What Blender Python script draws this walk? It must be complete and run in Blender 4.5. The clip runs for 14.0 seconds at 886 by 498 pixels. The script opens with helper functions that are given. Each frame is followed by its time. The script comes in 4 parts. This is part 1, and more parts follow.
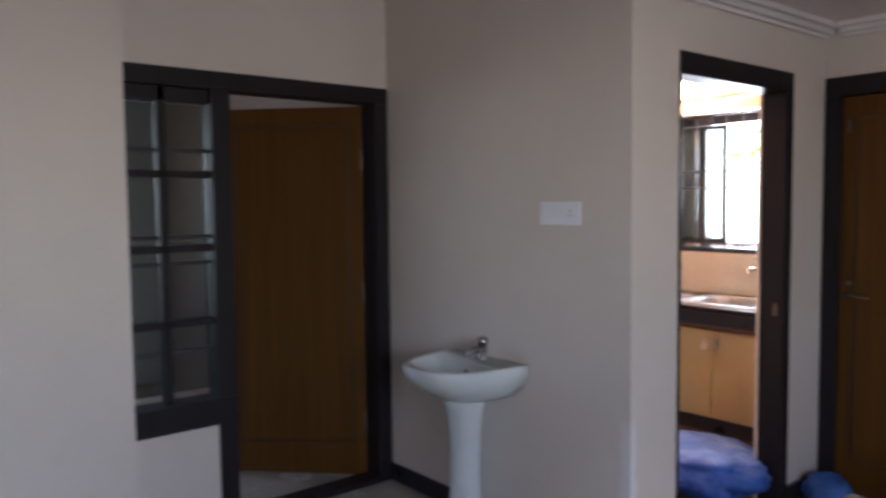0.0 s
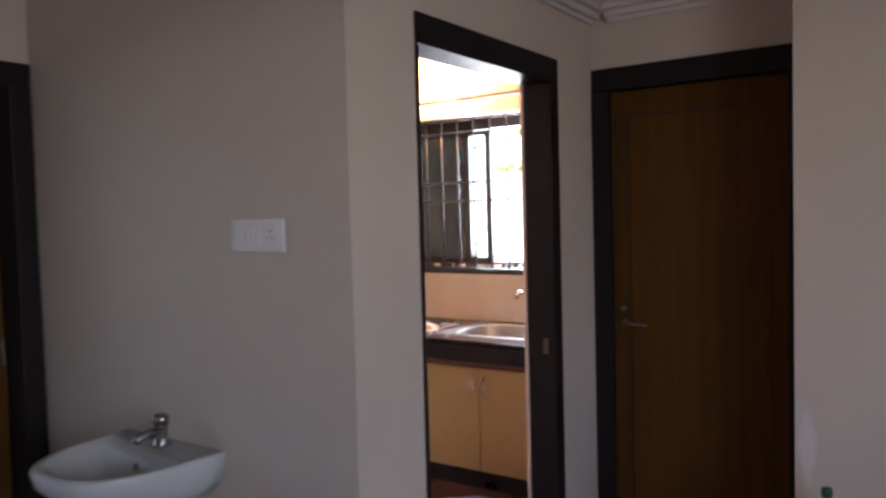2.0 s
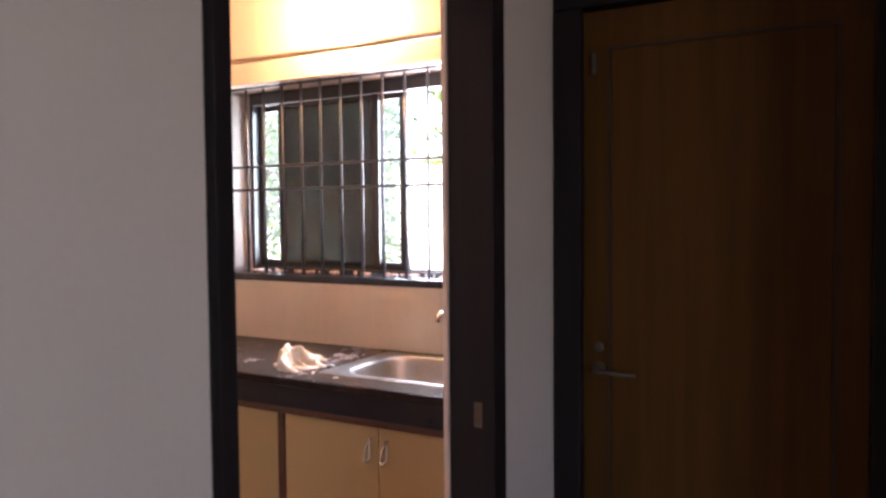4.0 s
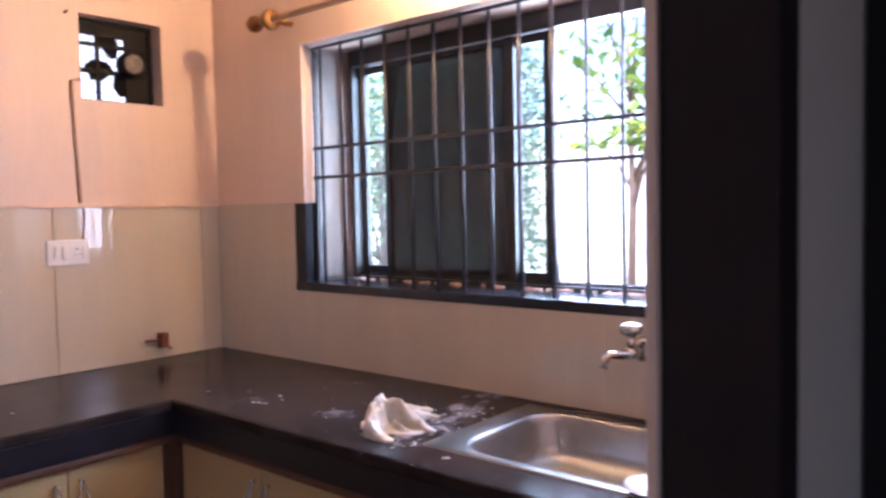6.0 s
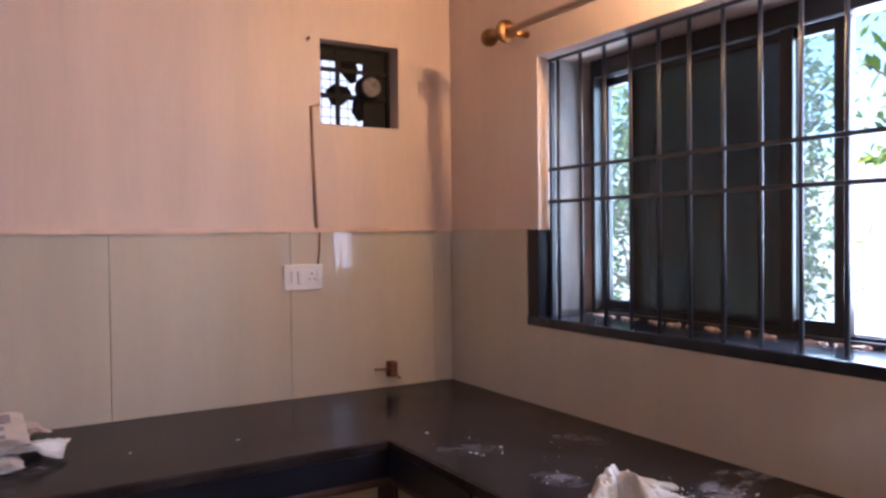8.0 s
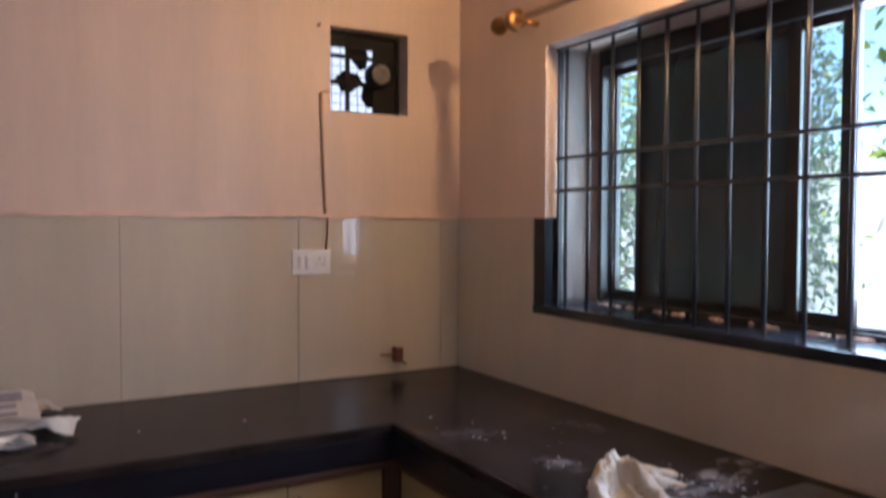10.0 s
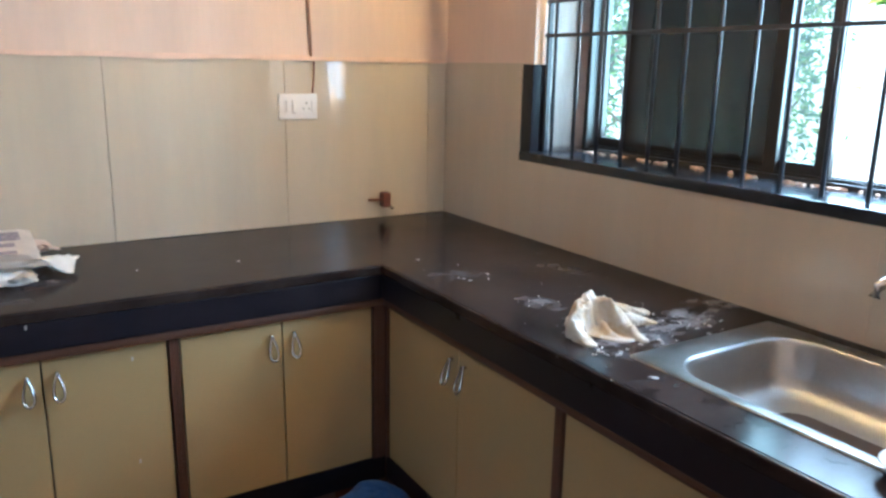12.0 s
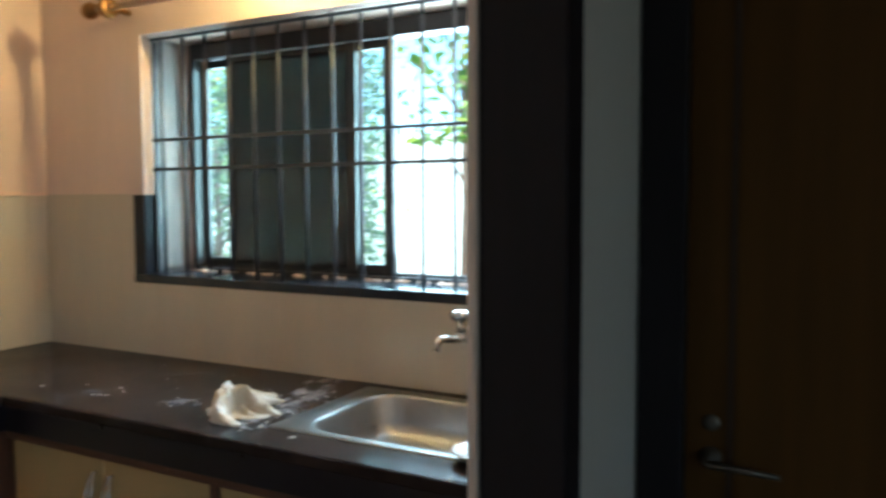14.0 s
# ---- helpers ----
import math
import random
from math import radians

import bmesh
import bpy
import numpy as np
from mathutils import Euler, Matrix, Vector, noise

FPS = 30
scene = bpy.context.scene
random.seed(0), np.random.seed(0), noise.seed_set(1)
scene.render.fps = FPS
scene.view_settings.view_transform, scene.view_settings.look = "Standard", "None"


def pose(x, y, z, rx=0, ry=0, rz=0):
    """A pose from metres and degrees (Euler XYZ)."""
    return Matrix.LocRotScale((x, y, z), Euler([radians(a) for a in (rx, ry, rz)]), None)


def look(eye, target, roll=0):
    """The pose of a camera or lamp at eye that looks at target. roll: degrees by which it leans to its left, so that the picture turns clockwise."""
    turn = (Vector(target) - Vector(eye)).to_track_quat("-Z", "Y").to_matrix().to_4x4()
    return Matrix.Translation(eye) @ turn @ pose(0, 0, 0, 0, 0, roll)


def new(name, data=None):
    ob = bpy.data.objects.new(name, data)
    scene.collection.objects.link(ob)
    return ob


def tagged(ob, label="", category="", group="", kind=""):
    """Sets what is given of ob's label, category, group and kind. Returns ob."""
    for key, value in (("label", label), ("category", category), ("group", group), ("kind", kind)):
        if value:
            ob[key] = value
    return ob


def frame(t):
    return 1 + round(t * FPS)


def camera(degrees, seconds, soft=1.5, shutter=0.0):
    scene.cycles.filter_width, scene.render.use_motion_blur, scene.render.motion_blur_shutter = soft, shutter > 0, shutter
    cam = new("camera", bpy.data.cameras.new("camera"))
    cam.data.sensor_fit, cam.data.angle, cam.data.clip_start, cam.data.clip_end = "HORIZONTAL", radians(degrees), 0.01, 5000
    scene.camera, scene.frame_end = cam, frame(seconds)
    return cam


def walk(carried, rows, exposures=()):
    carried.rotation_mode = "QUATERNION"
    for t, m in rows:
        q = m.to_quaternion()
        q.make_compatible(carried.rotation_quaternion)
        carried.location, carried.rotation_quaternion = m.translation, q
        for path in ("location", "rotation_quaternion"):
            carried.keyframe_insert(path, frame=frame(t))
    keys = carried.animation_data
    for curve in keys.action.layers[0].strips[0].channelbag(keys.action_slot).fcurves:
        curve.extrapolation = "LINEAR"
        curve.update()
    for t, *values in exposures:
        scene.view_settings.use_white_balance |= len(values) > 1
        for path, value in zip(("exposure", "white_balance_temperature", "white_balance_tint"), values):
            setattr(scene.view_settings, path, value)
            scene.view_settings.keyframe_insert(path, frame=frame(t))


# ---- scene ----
cam = camera(60.6, 14.0, soft=2.7, shutter=0.5)
EXPOSURES = [
    (0, 3.52, 5750, 16), (2, 3.00, 6000, 22), (2.7, 2.97, 6000, 25), (5, 2.95, 5800, 25), (6, 2.18, 5100, 26), (6.5, 1.94, 5080, 25), (7.5, 1.67, 5020, 23), (10, 1.22, 5100, 14),
    (11, 1.87, 4790, 7), (11.7, 2.22, 4620, 1), (12.5, 2.54, 4600, -14), (13, 2.30, 4600, -19), (13.5, 1.95, 4680, -14), (14, 1.95, 4850, -13),
]
PATH = [
    (0, (4.333, -4.627, 1.494), (2.795, -3.355, 1.367), -0.6),
    (0.5, (4.214, -4.486, 1.503), (2.873, -3.008, 1.369), -0.5),
    (1, (4.108, -4.308, 1.496), (2.894, -2.722, 1.392), -0.9),
    (1.5, (4.007, -4.065, 1.475), (2.829, -2.451, 1.386), -1.7),
    (2, (3.92, -3.78, 1.483), (2.79, -2.133, 1.393), -1.5),
    (2.5, (3.79, -3.533, 1.468), (2.778, -1.811, 1.373), -1.2),
    (2.7, (3.726, -3.422, 1.474), (2.762, -1.672, 1.376), -0.6),
    (4.8, (3.158, -2.329, 1.412), (2.141, -0.609, 1.328), -0.3),
    (5, (3.098, -2.242, 1.424), (2.054, -0.539, 1.336), -0.5),
    (5.5, (2.964, -2.036, 1.421), (1.82, -0.398, 1.345), -1.0),
    (6, (2.836, -1.879, 1.426), (1.55, -0.351, 1.325), -1.2),
    (6.5, (2.741, -1.772, 1.447), (1.282, -0.409, 1.325), -1.2),
    (7, (2.686, -1.676, 1.451), (1.045, -0.538, 1.333), -1.1),
    (7.5, (2.661, -1.641, 1.457), (0.963, -0.59, 1.343), -0.9),
    (7.7, (2.652, -1.634, 1.458), (0.943, -0.598, 1.384), -0.9),
    (9.8, (2.674, -1.634, 1.437), (0.946, -0.628, 1.445), 0.1),
    (10, (2.674, -1.638, 1.45), (0.948, -0.63, 1.38), 0.2),
    (10.5, (2.685, -1.644, 1.443), (0.968, -0.645, 1.215), 0.6),
    (11, (2.691, -1.646, 1.447), (0.994, -0.654, 1.077), 0.8),
    (11.5, (2.699, -1.65, 1.447), (1.028, -0.663, 0.964), 0.9),
    (12, (2.706, -1.665, 1.452), (1.049, -0.648, 0.985), 1.0),
    (12.5, (2.743, -1.714, 1.441), (1.13, -0.587, 1.085), 0.9),
    (13, (2.788, -1.804, 1.454), (1.347, -0.44, 1.202), 0.5),
    (13.5, (2.856, -1.881, 1.443), (1.621, -0.318, 1.271), -0.0),
    (14, (2.919, -2.022, 1.445), (1.988, -0.257, 1.314), -0.2),
]
walk(cam, [(t, look(eye, target, roll)) for t, eye, target, roll in PATH], EXPOSURES)

# ---------------------------------------------------------------- light
world = bpy.data.worlds.new("sky")
scene.world = world
world.use_nodes = True
wt = world.node_tree
sky = wt.nodes.new("ShaderNodeTexSky")
sky.sky_type, sky.sun_disc = "NISHITA", False
sky.sun_elevation, sky.sun_rotation = radians(66), radians(160)
wt.links.new(sky.outputs[0], wt.nodes["Background"].inputs[0])
wt.nodes["Background"].inputs[1].default_value = 0.15

sun = new("sun", bpy.data.lights.new("sun", "SUN"))
sun.data.energy, sun.data.angle, sun.data.color = 5.0, radians(0.5), (1.0, 0.95, 0.86)
sun.matrix_world = look((1.2, -5.0, 9.0), (0.0, -1.6, 0.0))


def window_light(name, eye, target, w, h, power, colour, spread=180):
    lamp = new(name, bpy.data.lights.new(name, "AREA"))
    lamp.data.shape, lamp.data.size, lamp.data.size_y = "RECTANGLE", w, h
    lamp.data.energy, lamp.data.color = power, colour
    lamp.data.spread = radians(spread)
    lamp.matrix_world = look(eye, target)
    return lamp


window_light("kitchen_window_daylight", (1.38, 0.34, 1.640), (1.38, -2.0, 1.38), 1.5, 0.81, 20, (0.90, 0.96, 1.0), 148)
window_light("hall_window_daylight", (6.55, -4.3, 1.6), (2.0, -3.7, 2.0), 1.8, 1.3, 4.0, (0.98, 0.95, 0.91))
window_light("side_room_daylight", (-2.1, -4.2, 1.6), (1.0, -3.6, 1.2), 1.2, 1.2, 1.28, (0.95, 0.97, 1.0))


# ---------------------------------------------------------------- materials
def nodes_of(name):
    m = bpy.data.materials.new(name)
    m.use_nodes = True
    nt = m.node_tree
    return m, nt, nt.nodes["Principled BSDF"]


def noise_node(nt, scale, detail=4.0, stretch=(1, 1, 1), rough=0.55):
    geo = nt.nodes.new("ShaderNodeNewGeometry")
    mp = nt.nodes.new("ShaderNodeMapping")
    mp.inputs["Scale"].default_value = stretch
    tx = nt.nodes.new("ShaderNodeTexNoise")
    tx.inputs["Scale"].default_value = scale
    tx.inputs["Detail"].default_value = detail
    tx.inputs["Roughness"].default_value = rough
    nt.links.new(geo.outputs["Position"], mp.inputs[0])
    nt.links.new(mp.outputs[0], tx.inputs["Vector"])
    return tx.outputs["Fac"]


def ramp(nt, fac, stops):
    r = nt.nodes.new("ShaderNodeValToRGB")
    e = r.color_ramp.elements
    while len(e) < len(stops):
        e.new(0.5)
    for el, (p, c) in zip(e, stops):
        el.position, el.color = p, (*c, 1)
    nt.links.new(fac, r.inputs[0])
    return r.outputs[0]


def mixed(nt, fac, a, b, kind="MIX"):
    mx = nt.nodes.new("ShaderNodeMix")
    mx.data_type, mx.blend_type = "RGBA", kind
    for sock, v in ((mx.inputs[0], fac), (mx.inputs[6], a), (mx.inputs[7], b)):
        if isinstance(v, (int, float)):
            sock.default_value = v
        elif isinstance(v, tuple):
            sock.default_value = (*v, 1)
        else:
            nt.links.new(v, sock)
    return mx.outputs[2]


def surface(name, base, rough=0.6, var=0.12, scale=3.0, fine=60.0, bump=0.1, metal=0.0, stretch=(1, 1, 1), spec=0.5, coat=0.0, rough_var=0.12):
    """A painted, stone, wood or metal surface with broad stains, fine grain and a little relief."""
    m, nt, bs = nodes_of(name)
    broad = noise_node(nt, scale, 5.0, stretch)
    grain = noise_node(nt, fine, 3.0, stretch)
    dark = tuple(c * (1 - var) for c in base)
    lite = tuple(min(1, c * (1 + var)) for c in base)
    col = ramp(nt, broad, [(0.3, dark), (0.7, lite)])
    col2 = ramp(nt, grain, [(0.3, (1 - var * 0.6,) * 3), (0.7, (1.0,) * 3)])
    nt.links.new(mixed(nt, 1.0, col, col2, "MULTIPLY"), bs.inputs["Base Color"])
    rr = nt.nodes.new("ShaderNodeMapRange")
    rr.inputs["To Min"].default_value = max(0.02, rough - rough_var)
    rr.inputs["To Max"].default_value = min(1, rough + rough_var)
    nt.links.new(broad, rr.inputs[0])
    nt.links.new(rr.outputs[0], bs.inputs["Roughness"])
    bs.inputs["Metallic"].default_value = metal
    bs.inputs["Specular IOR Level"].default_value = spec
    bs.inputs["Coat Weight"].default_value = coat
    bs.inputs["Coat Roughness"].default_value = 0.12
    if bump:
        bn = nt.nodes.new("ShaderNodeBump")
        bn.inputs["Strength"].default_value = bump
        bn.inputs["Distance"].default_value = 0.003
        nt.links.new(grain, bn.inputs["Height"])
        nt.links.new(bn.outputs[0], bs.inputs["Normal"])
    return m


def glow(name, colour, strength):
    m, nt, bs = nodes_of(name)
    bs.inputs["Emission Color"].default_value = (*colour, 1)
    bs.inputs["Emission Strength"].default_value = strength
    bs.inputs["Base Color"].default_value = (*colour, 1)
    return m


def pane_glass(name, tint):
    m = bpy.data.materials.new(name)
    m.use_nodes = True
    nt = m.node_tree
    nt.nodes.remove(nt.nodes["Principled BSDF"])
    tr, gl, fr, mx = (nt.nodes.new("ShaderNode" + k) for k in ("BsdfTransparent", "BsdfGlossy", "LayerWeight", "MixShader"))
    tr.inputs[0].default_value = (*tint, 1)
    gl.inputs["Roughness"].default_value = 0.02
    fr.inputs[0].default_value = 0.5
    steep, gloss = nt.nodes.new("ShaderNodeMath"), nt.nodes.new("ShaderNodeMath")
    steep.operation, gloss.operation = "POWER", "MULTIPLY_ADD"
    steep.inputs[1].default_value = 5.0
    gloss.inputs[1].default_value, gloss.inputs[2].default_value = 0.9, 0.03
    nt.links.new(fr.outputs["Facing"], steep.inputs[0])
    nt.links.new(steep.outputs[0], gloss.inputs[0])
    nt.links.new(gloss.outputs[0], mx.inputs[0])
    nt.links.new(tr.outputs[0], mx.inputs[1])
    nt.links.new(gl.outputs[0], mx.inputs[2])
    film, dusty = nt.nodes.new("ShaderNodeBsdfTranslucent"), nt.nodes.new("ShaderNodeMixShader")
    film.inputs[0].default_value = (0.75, 0.74, 0.72, 1)
    dusty.inputs[0].default_value = 0.008
    nt.links.new(mx.outputs[0], dusty.inputs[1])
    nt.links.new(film.outputs[0], dusty.inputs[2])
    nt.links.new(dusty.outputs[0], nt.nodes["Material Output"].inputs[0])
    return m


def screen_mesh(name, share):
    """Fine dark insect mesh: mostly threads, a share of open holes."""
    m = bpy.data.materials.new(name)
    m.use_nodes = True
    nt = m.node_tree
    bs = nt.nodes["Principled BSDF"]
    bs.inputs["Base Color"].default_value = (0.019, 0.014, 0.012, 1)
    bs.inputs["Roughness"].default_value = 0.7
    tr, mx = nt.nodes.new("ShaderNodeBsdfTransparent"), nt.nodes.new("ShaderNodeMixShader")
    mx.inputs[0].default_value = share
    nt.links.new(bs.outputs[0], mx.inputs[1])
    nt.links.new(tr.outputs[0], mx.inputs[2])
    nt.links.new(mx.outputs[0], nt.nodes["Material Output"].inputs[0])
    return m


M = {
    "hall_paint": surface("hall_paint", (0.62, 0.545, 0.475), 0.55, 0.05, 1.2, 90, 0.12),
    "dull_brown": surface("dull_brown", (0.22, 0.15, 0.11), 0.6, 0.06, 1.2, 90, 0.12),
    "side_paint": surface("side_paint", (0.55, 0.52, 0.50), 0.6, 0.05, 1.2, 90, 0.1),
    "kitchen_paint": surface("kitchen_paint", (0.69, 0.535, 0.44), 0.45, 0.07, 5.0, 60, 0.12, stretch=(1, 1, 0.12)),
    "ceiling_paint": surface("ceiling_paint", (0.68, 0.64, 0.62), 0.8, 0.04, 1.5, 80, 0.1),
    "wall_tile": surface("wall_tile", (0.575, 0.500, 0.388), 0.04, 0.05, 6.0, 40, 0.012, stretch=(1, 1, 0.15), rough_var=0.02),
    "grout": surface("grout", (0.36, 0.31, 0.25), 0.9, 0.15),
    "floor_tile": surface("floor_tile", (0.36, 0.33, 0.28), 0.25, 0.08, 4.0, 50, 0.03),
    "kitchen_floor": surface("kitchen_floor", (0.13, 0.065, 0.05), 0.3, 0.15, 5.0, 60, 0.05),
    "dark_wood": surface("dark_wood", (0.013, 0.009, 0.010), 0.55, 0.25, 6.0, 50, 0.15, stretch=(6, 6, 0.4), spec=0.25),
    "teak": surface("teak", (0.086, 0.035, 0.006), 0.5, 0.18, 3.0, 30, 0.08, stretch=(8, 8, 0.35), spec=0.16),
    "teak_groove": surface("teak_groove", (0.035, 0.014, 0.006), 0.5, 0.15, 3.0, 30, 0.05, stretch=(8, 8, 0.35)),
    "sill_stone": surface("sill_stone", (0.026, 0.028, 0.034), 0.13, 0.3, 9.0, 260, 0.03, rough_var=0.1, spec=0.5),
    "granite": surface("granite", (0.013, 0.0125, 0.019), 0.3, 0.3, 9.0, 260, 0.03, rough_var=0.08, spec=0.35),
    "laminate": surface("laminate", (0.42, 0.312, 0.146), 0.42, 0.05, 2.0, 120, 0.05),
    "lipping": surface("lipping", (0.095, 0.044, 0.027), 0.38, 0.2, 5.0, 60, 0.1),
    "cabinet_gap": surface("cabinet_gap", (0.05, 0.03, 0.02), 0.7, 0.1),
    "rim_steel": surface("rim_steel", (0.20, 0.20, 0.20), 0.40, 0.3, 14.0, 150, 0.04, metal=1.0, rough_var=0.14),
    "steel": surface("steel", (0.36, 0.355, 0.35), 0.40, 0.12, 7.0, 150, 0.03, metal=1.0, rough_var=0.09),
    "chrome": surface("chrome", (0.56, 0.55, 0.54), 0.14, 0.05, 9.0, 90, 0.0, metal=1.0, rough_var=0.04),
    "dull_metal": surface("dull_metal", (0.16, 0.13, 0.10), 0.45, 0.2, 20.0, 80, 0.05, metal=0.8),
    "iron_paint": surface("iron_paint", (0.045, 0.042, 0.048), 0.40, 0.2, 9.0, 120, 0.1),
    "aluminium_brown": surface("aluminium_brown", (0.022, 0.018, 0.016), 0.38, 0.2, 8.0, 120, 0.05),
    "white_plastic": surface("white_plastic", (0.78, 0.77, 0.78), 0.3, 0.03, 8.0, 90, 0.0),
    "dish_plastic": surface("dish_plastic", (0.50, 0.46, 0.45), 0.25, 0.08, 9.0, 90, 0.0),
    "fan_black": surface("fan_black", (0.010, 0.009, 0.008), 0.6, 0.3, 20.0, 120, 0.1, spec=0.2),
    "grey_print": surface("grey_print", (0.2, 0.19, 0.2), 0.6, 0.2, 30.0),
    "ceramic": surface("ceramic", (0.57, 0.59, 0.57), 0.14, 0.04, 5.0, 60, 0.0, rough_var=0.05),
    "brass": surface("brass", (0.36, 0.20, 0.07), 0.36, 0.2, 9.0, 80, 0.05, metal=1.0),
    "rod_metal": surface("rod_metal", (0.50, 0.40, 0.30), 0.35, 0.12, 9.0, 80, 0.03, metal=0.6),
    "newsprint": surface("newsprint", (0.80, 0.78, 0.76), 0.9, 0.08, 14.0, 90, 0.1),
    "news_pale": surface("news_pale", (0.70, 0.63, 0.58), 0.9, 0.10, 14.0, 90, 0.1),
    "news_pink": surface("news_pink", (0.66, 0.52, 0.44), 0.9, 0.08, 14.0, 90, 0.1),
    "news_ink": surface("news_ink", (0.34, 0.30, 0.35), 0.9, 0.3, 60.0),
    "blue_plastic": surface("blue_plastic", (0.035, 0.10, 0.32), 0.55, 0.3, 5.0, 40, 0.2, spec=0.3),
    "pale_blue": surface("pale_blue", (0.25, 0.30, 0.48), 0.45, 0.2, 5.0, 40, 0.2),
    "green_pet": surface("green_pet", (0.06, 0.30, 0.07), 0.18, 0.1, 5.0, 40, 0.0),
    "green_cap": surface("green_cap", (0.015, 0.09, 0.04), 0.4, 0.1),
    "rusty": surface("rusty", (0.16, 0.05, 0.03), 0.6, 0.3, 40.0),
    "conduit": surface("conduit", (0.40, 0.25, 0.18), 0.5, 0.15, 9.0),
    "raw_plaster": surface("raw_plaster", (0.66, 0.47, 0.36), 0.8, 0.12, 12.0, 90, 0.3),
    "lip_plaster": surface("lip_plaster", (0.76, 0.56, 0.44), 0.75, 0.10, 12.0, 90, 0.3),
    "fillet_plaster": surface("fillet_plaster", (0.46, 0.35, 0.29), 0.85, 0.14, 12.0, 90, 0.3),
    # The shade on the window's side is put into this greyer, darker plaster colour.
    "reveal_plaster_shaded": surface("reveal_plaster_shaded", (0.47, 0.42, 0.38), 0.85, 0.16, 9.0, 60, 0.5, stretch=(1, 1, 0.25)),
    "crumbs": surface("crumbs", (0.56, 0.54, 0.53), 0.9, 0.1),
    "powder": surface("powder", (0.22, 0.20, 0.18), 0.9, 0.3, 60.0),
    "bark": surface("bark", (0.14, 0.09, 0.06), 0.9, 0.3, 9.0, 60, 0.6, stretch=(2, 2, 0.4)),
    "earth": surface("earth", (0.42, 0.34, 0.26), 0.95, 0.2, 1.5, 20, 0.4),
    "outer_wall": surface("outer_wall", (0.78, 0.75, 0.69), 0.85, 0.08, 1.0, 30, 0.2),
    "brick_red": surface("brick_red", (0.42, 0.16, 0.10), 0.85, 0.15, 4.0, 40, 0.3),
    "bulb": glow("bulb", (1.0, 0.59, 0.22), 700.0),
    "glass": pane_glass("glass", (0.84, 0.90, 0.87)),
    "glass_dark": pane_glass("glass_dark", (0.62, 0.66, 0.64)),
    "screen": screen_mesh("screen", 0.13),
}


def leaf_material(name, base, thin=0.45):
    m, nt, bs = nodes_of(name)
    geo = nt.nodes.new("ShaderNodeNewGeometry")
    col = ramp(nt, geo.outputs["Random Per Island"], [(0.0, tuple(c * 0.45 for c in base)), (0.6, base), (1.0, (base[0] * 2.2, base[1] * 1.5, base[2] * 1.1))])
    nt.links.new(col, bs.inputs["Base Color"])
    bs.inputs["Roughness"].default_value = 0.5
    tl, mx = nt.nodes.new("ShaderNodeBsdfTranslucent"), nt.nodes.new("ShaderNodeMixShader")
    nt.links.new(col, tl.inputs[0])
    mx.inputs[0].default_value = thin
    nt.links.new(bs.outputs[0], mx.inputs[1])
    nt.links.new(tl.outputs[0], mx.inputs[2])
    nt.links.new(mx.outputs[0], nt.nodes["Material Output"].inputs[0])
    return m


def worktop_stone(name):
    """Dark granite with a dusty film, and pale scraps of plaster dust smeared beside the sink."""
    m = surface(name, (0.022, 0.0155, 0.0145), 0.20, 0.3, 9.0, 260, 0.03, rough_var=0.08, spec=0.08)
    nt = m.node_tree
    bs = nt.nodes["Principled BSDF"]
    old = bs.inputs["Base Color"].links[0].from_socket
    geo = nt.nodes.new("ShaderNodeNewGeometry")
    near = None
    for x, y, turn, a, b, share in SMEARS:
        mp = nt.nodes.new("ShaderNodeMapping")
        mp.vector_type = "TEXTURE"
        mp.inputs["Location"].default_value = (x, y, CTZ)
        mp.inputs["Rotation"].default_value = (0, 0, radians(turn))
        mp.inputs["Scale"].default_value = (a, b, 1.0)
        ln = nt.nodes.new("ShaderNodeVectorMath")
        ln.operation = "LENGTH"
        nt.links.new(geo.outputs["Position"], mp.inputs[0])
        nt.links.new(mp.outputs[0], ln.inputs[0])
        spot = ramp(nt, ln.outputs["Value"], [(0.15, (share,) * 3), (1.0, (0, 0, 0))])
        near = spot if near is None else mixed(nt, 1.0, near, spot, "LIGHTEN")
    smear = ramp(nt, noise_node(nt, 11.0, 9.0, (1.5, 1.0, 1.0), 0.74), [(0.44, (0, 0, 0)), (0.66, (0.9, 0.9, 0.9))])
    film = ramp(nt, noise_node(nt, 4.0, 6.0, (1.5, 1.0, 1.0), 0.65), [(0.42, (0, 0, 0)), (0.75, (0.30, 0.28, 0.28))])
    mask = mixed(nt, 1.0, near, smear, "MULTIPLY")
    col = mixed(nt, film, old, (0.10, 0.085, 0.085))
    nt.links.new(mixed(nt, mask, col, (0.46, 0.45, 0.49)), bs.inputs["Base Color"])
    rr = bs.inputs["Roughness"].links[0].from_socket
    dust = nt.nodes.new("ShaderNodeMath")
    dust.operation = "MULTIPLY_ADD"
    dust.inputs[1].default_value = 0.5
    nt.links.new(mask, dust.inputs[0])
    nt.links.new(rr, dust.inputs[2])
    nt.links.new(dust.outputs[0], bs.inputs["Roughness"])
    return m


CTZ = 0.858
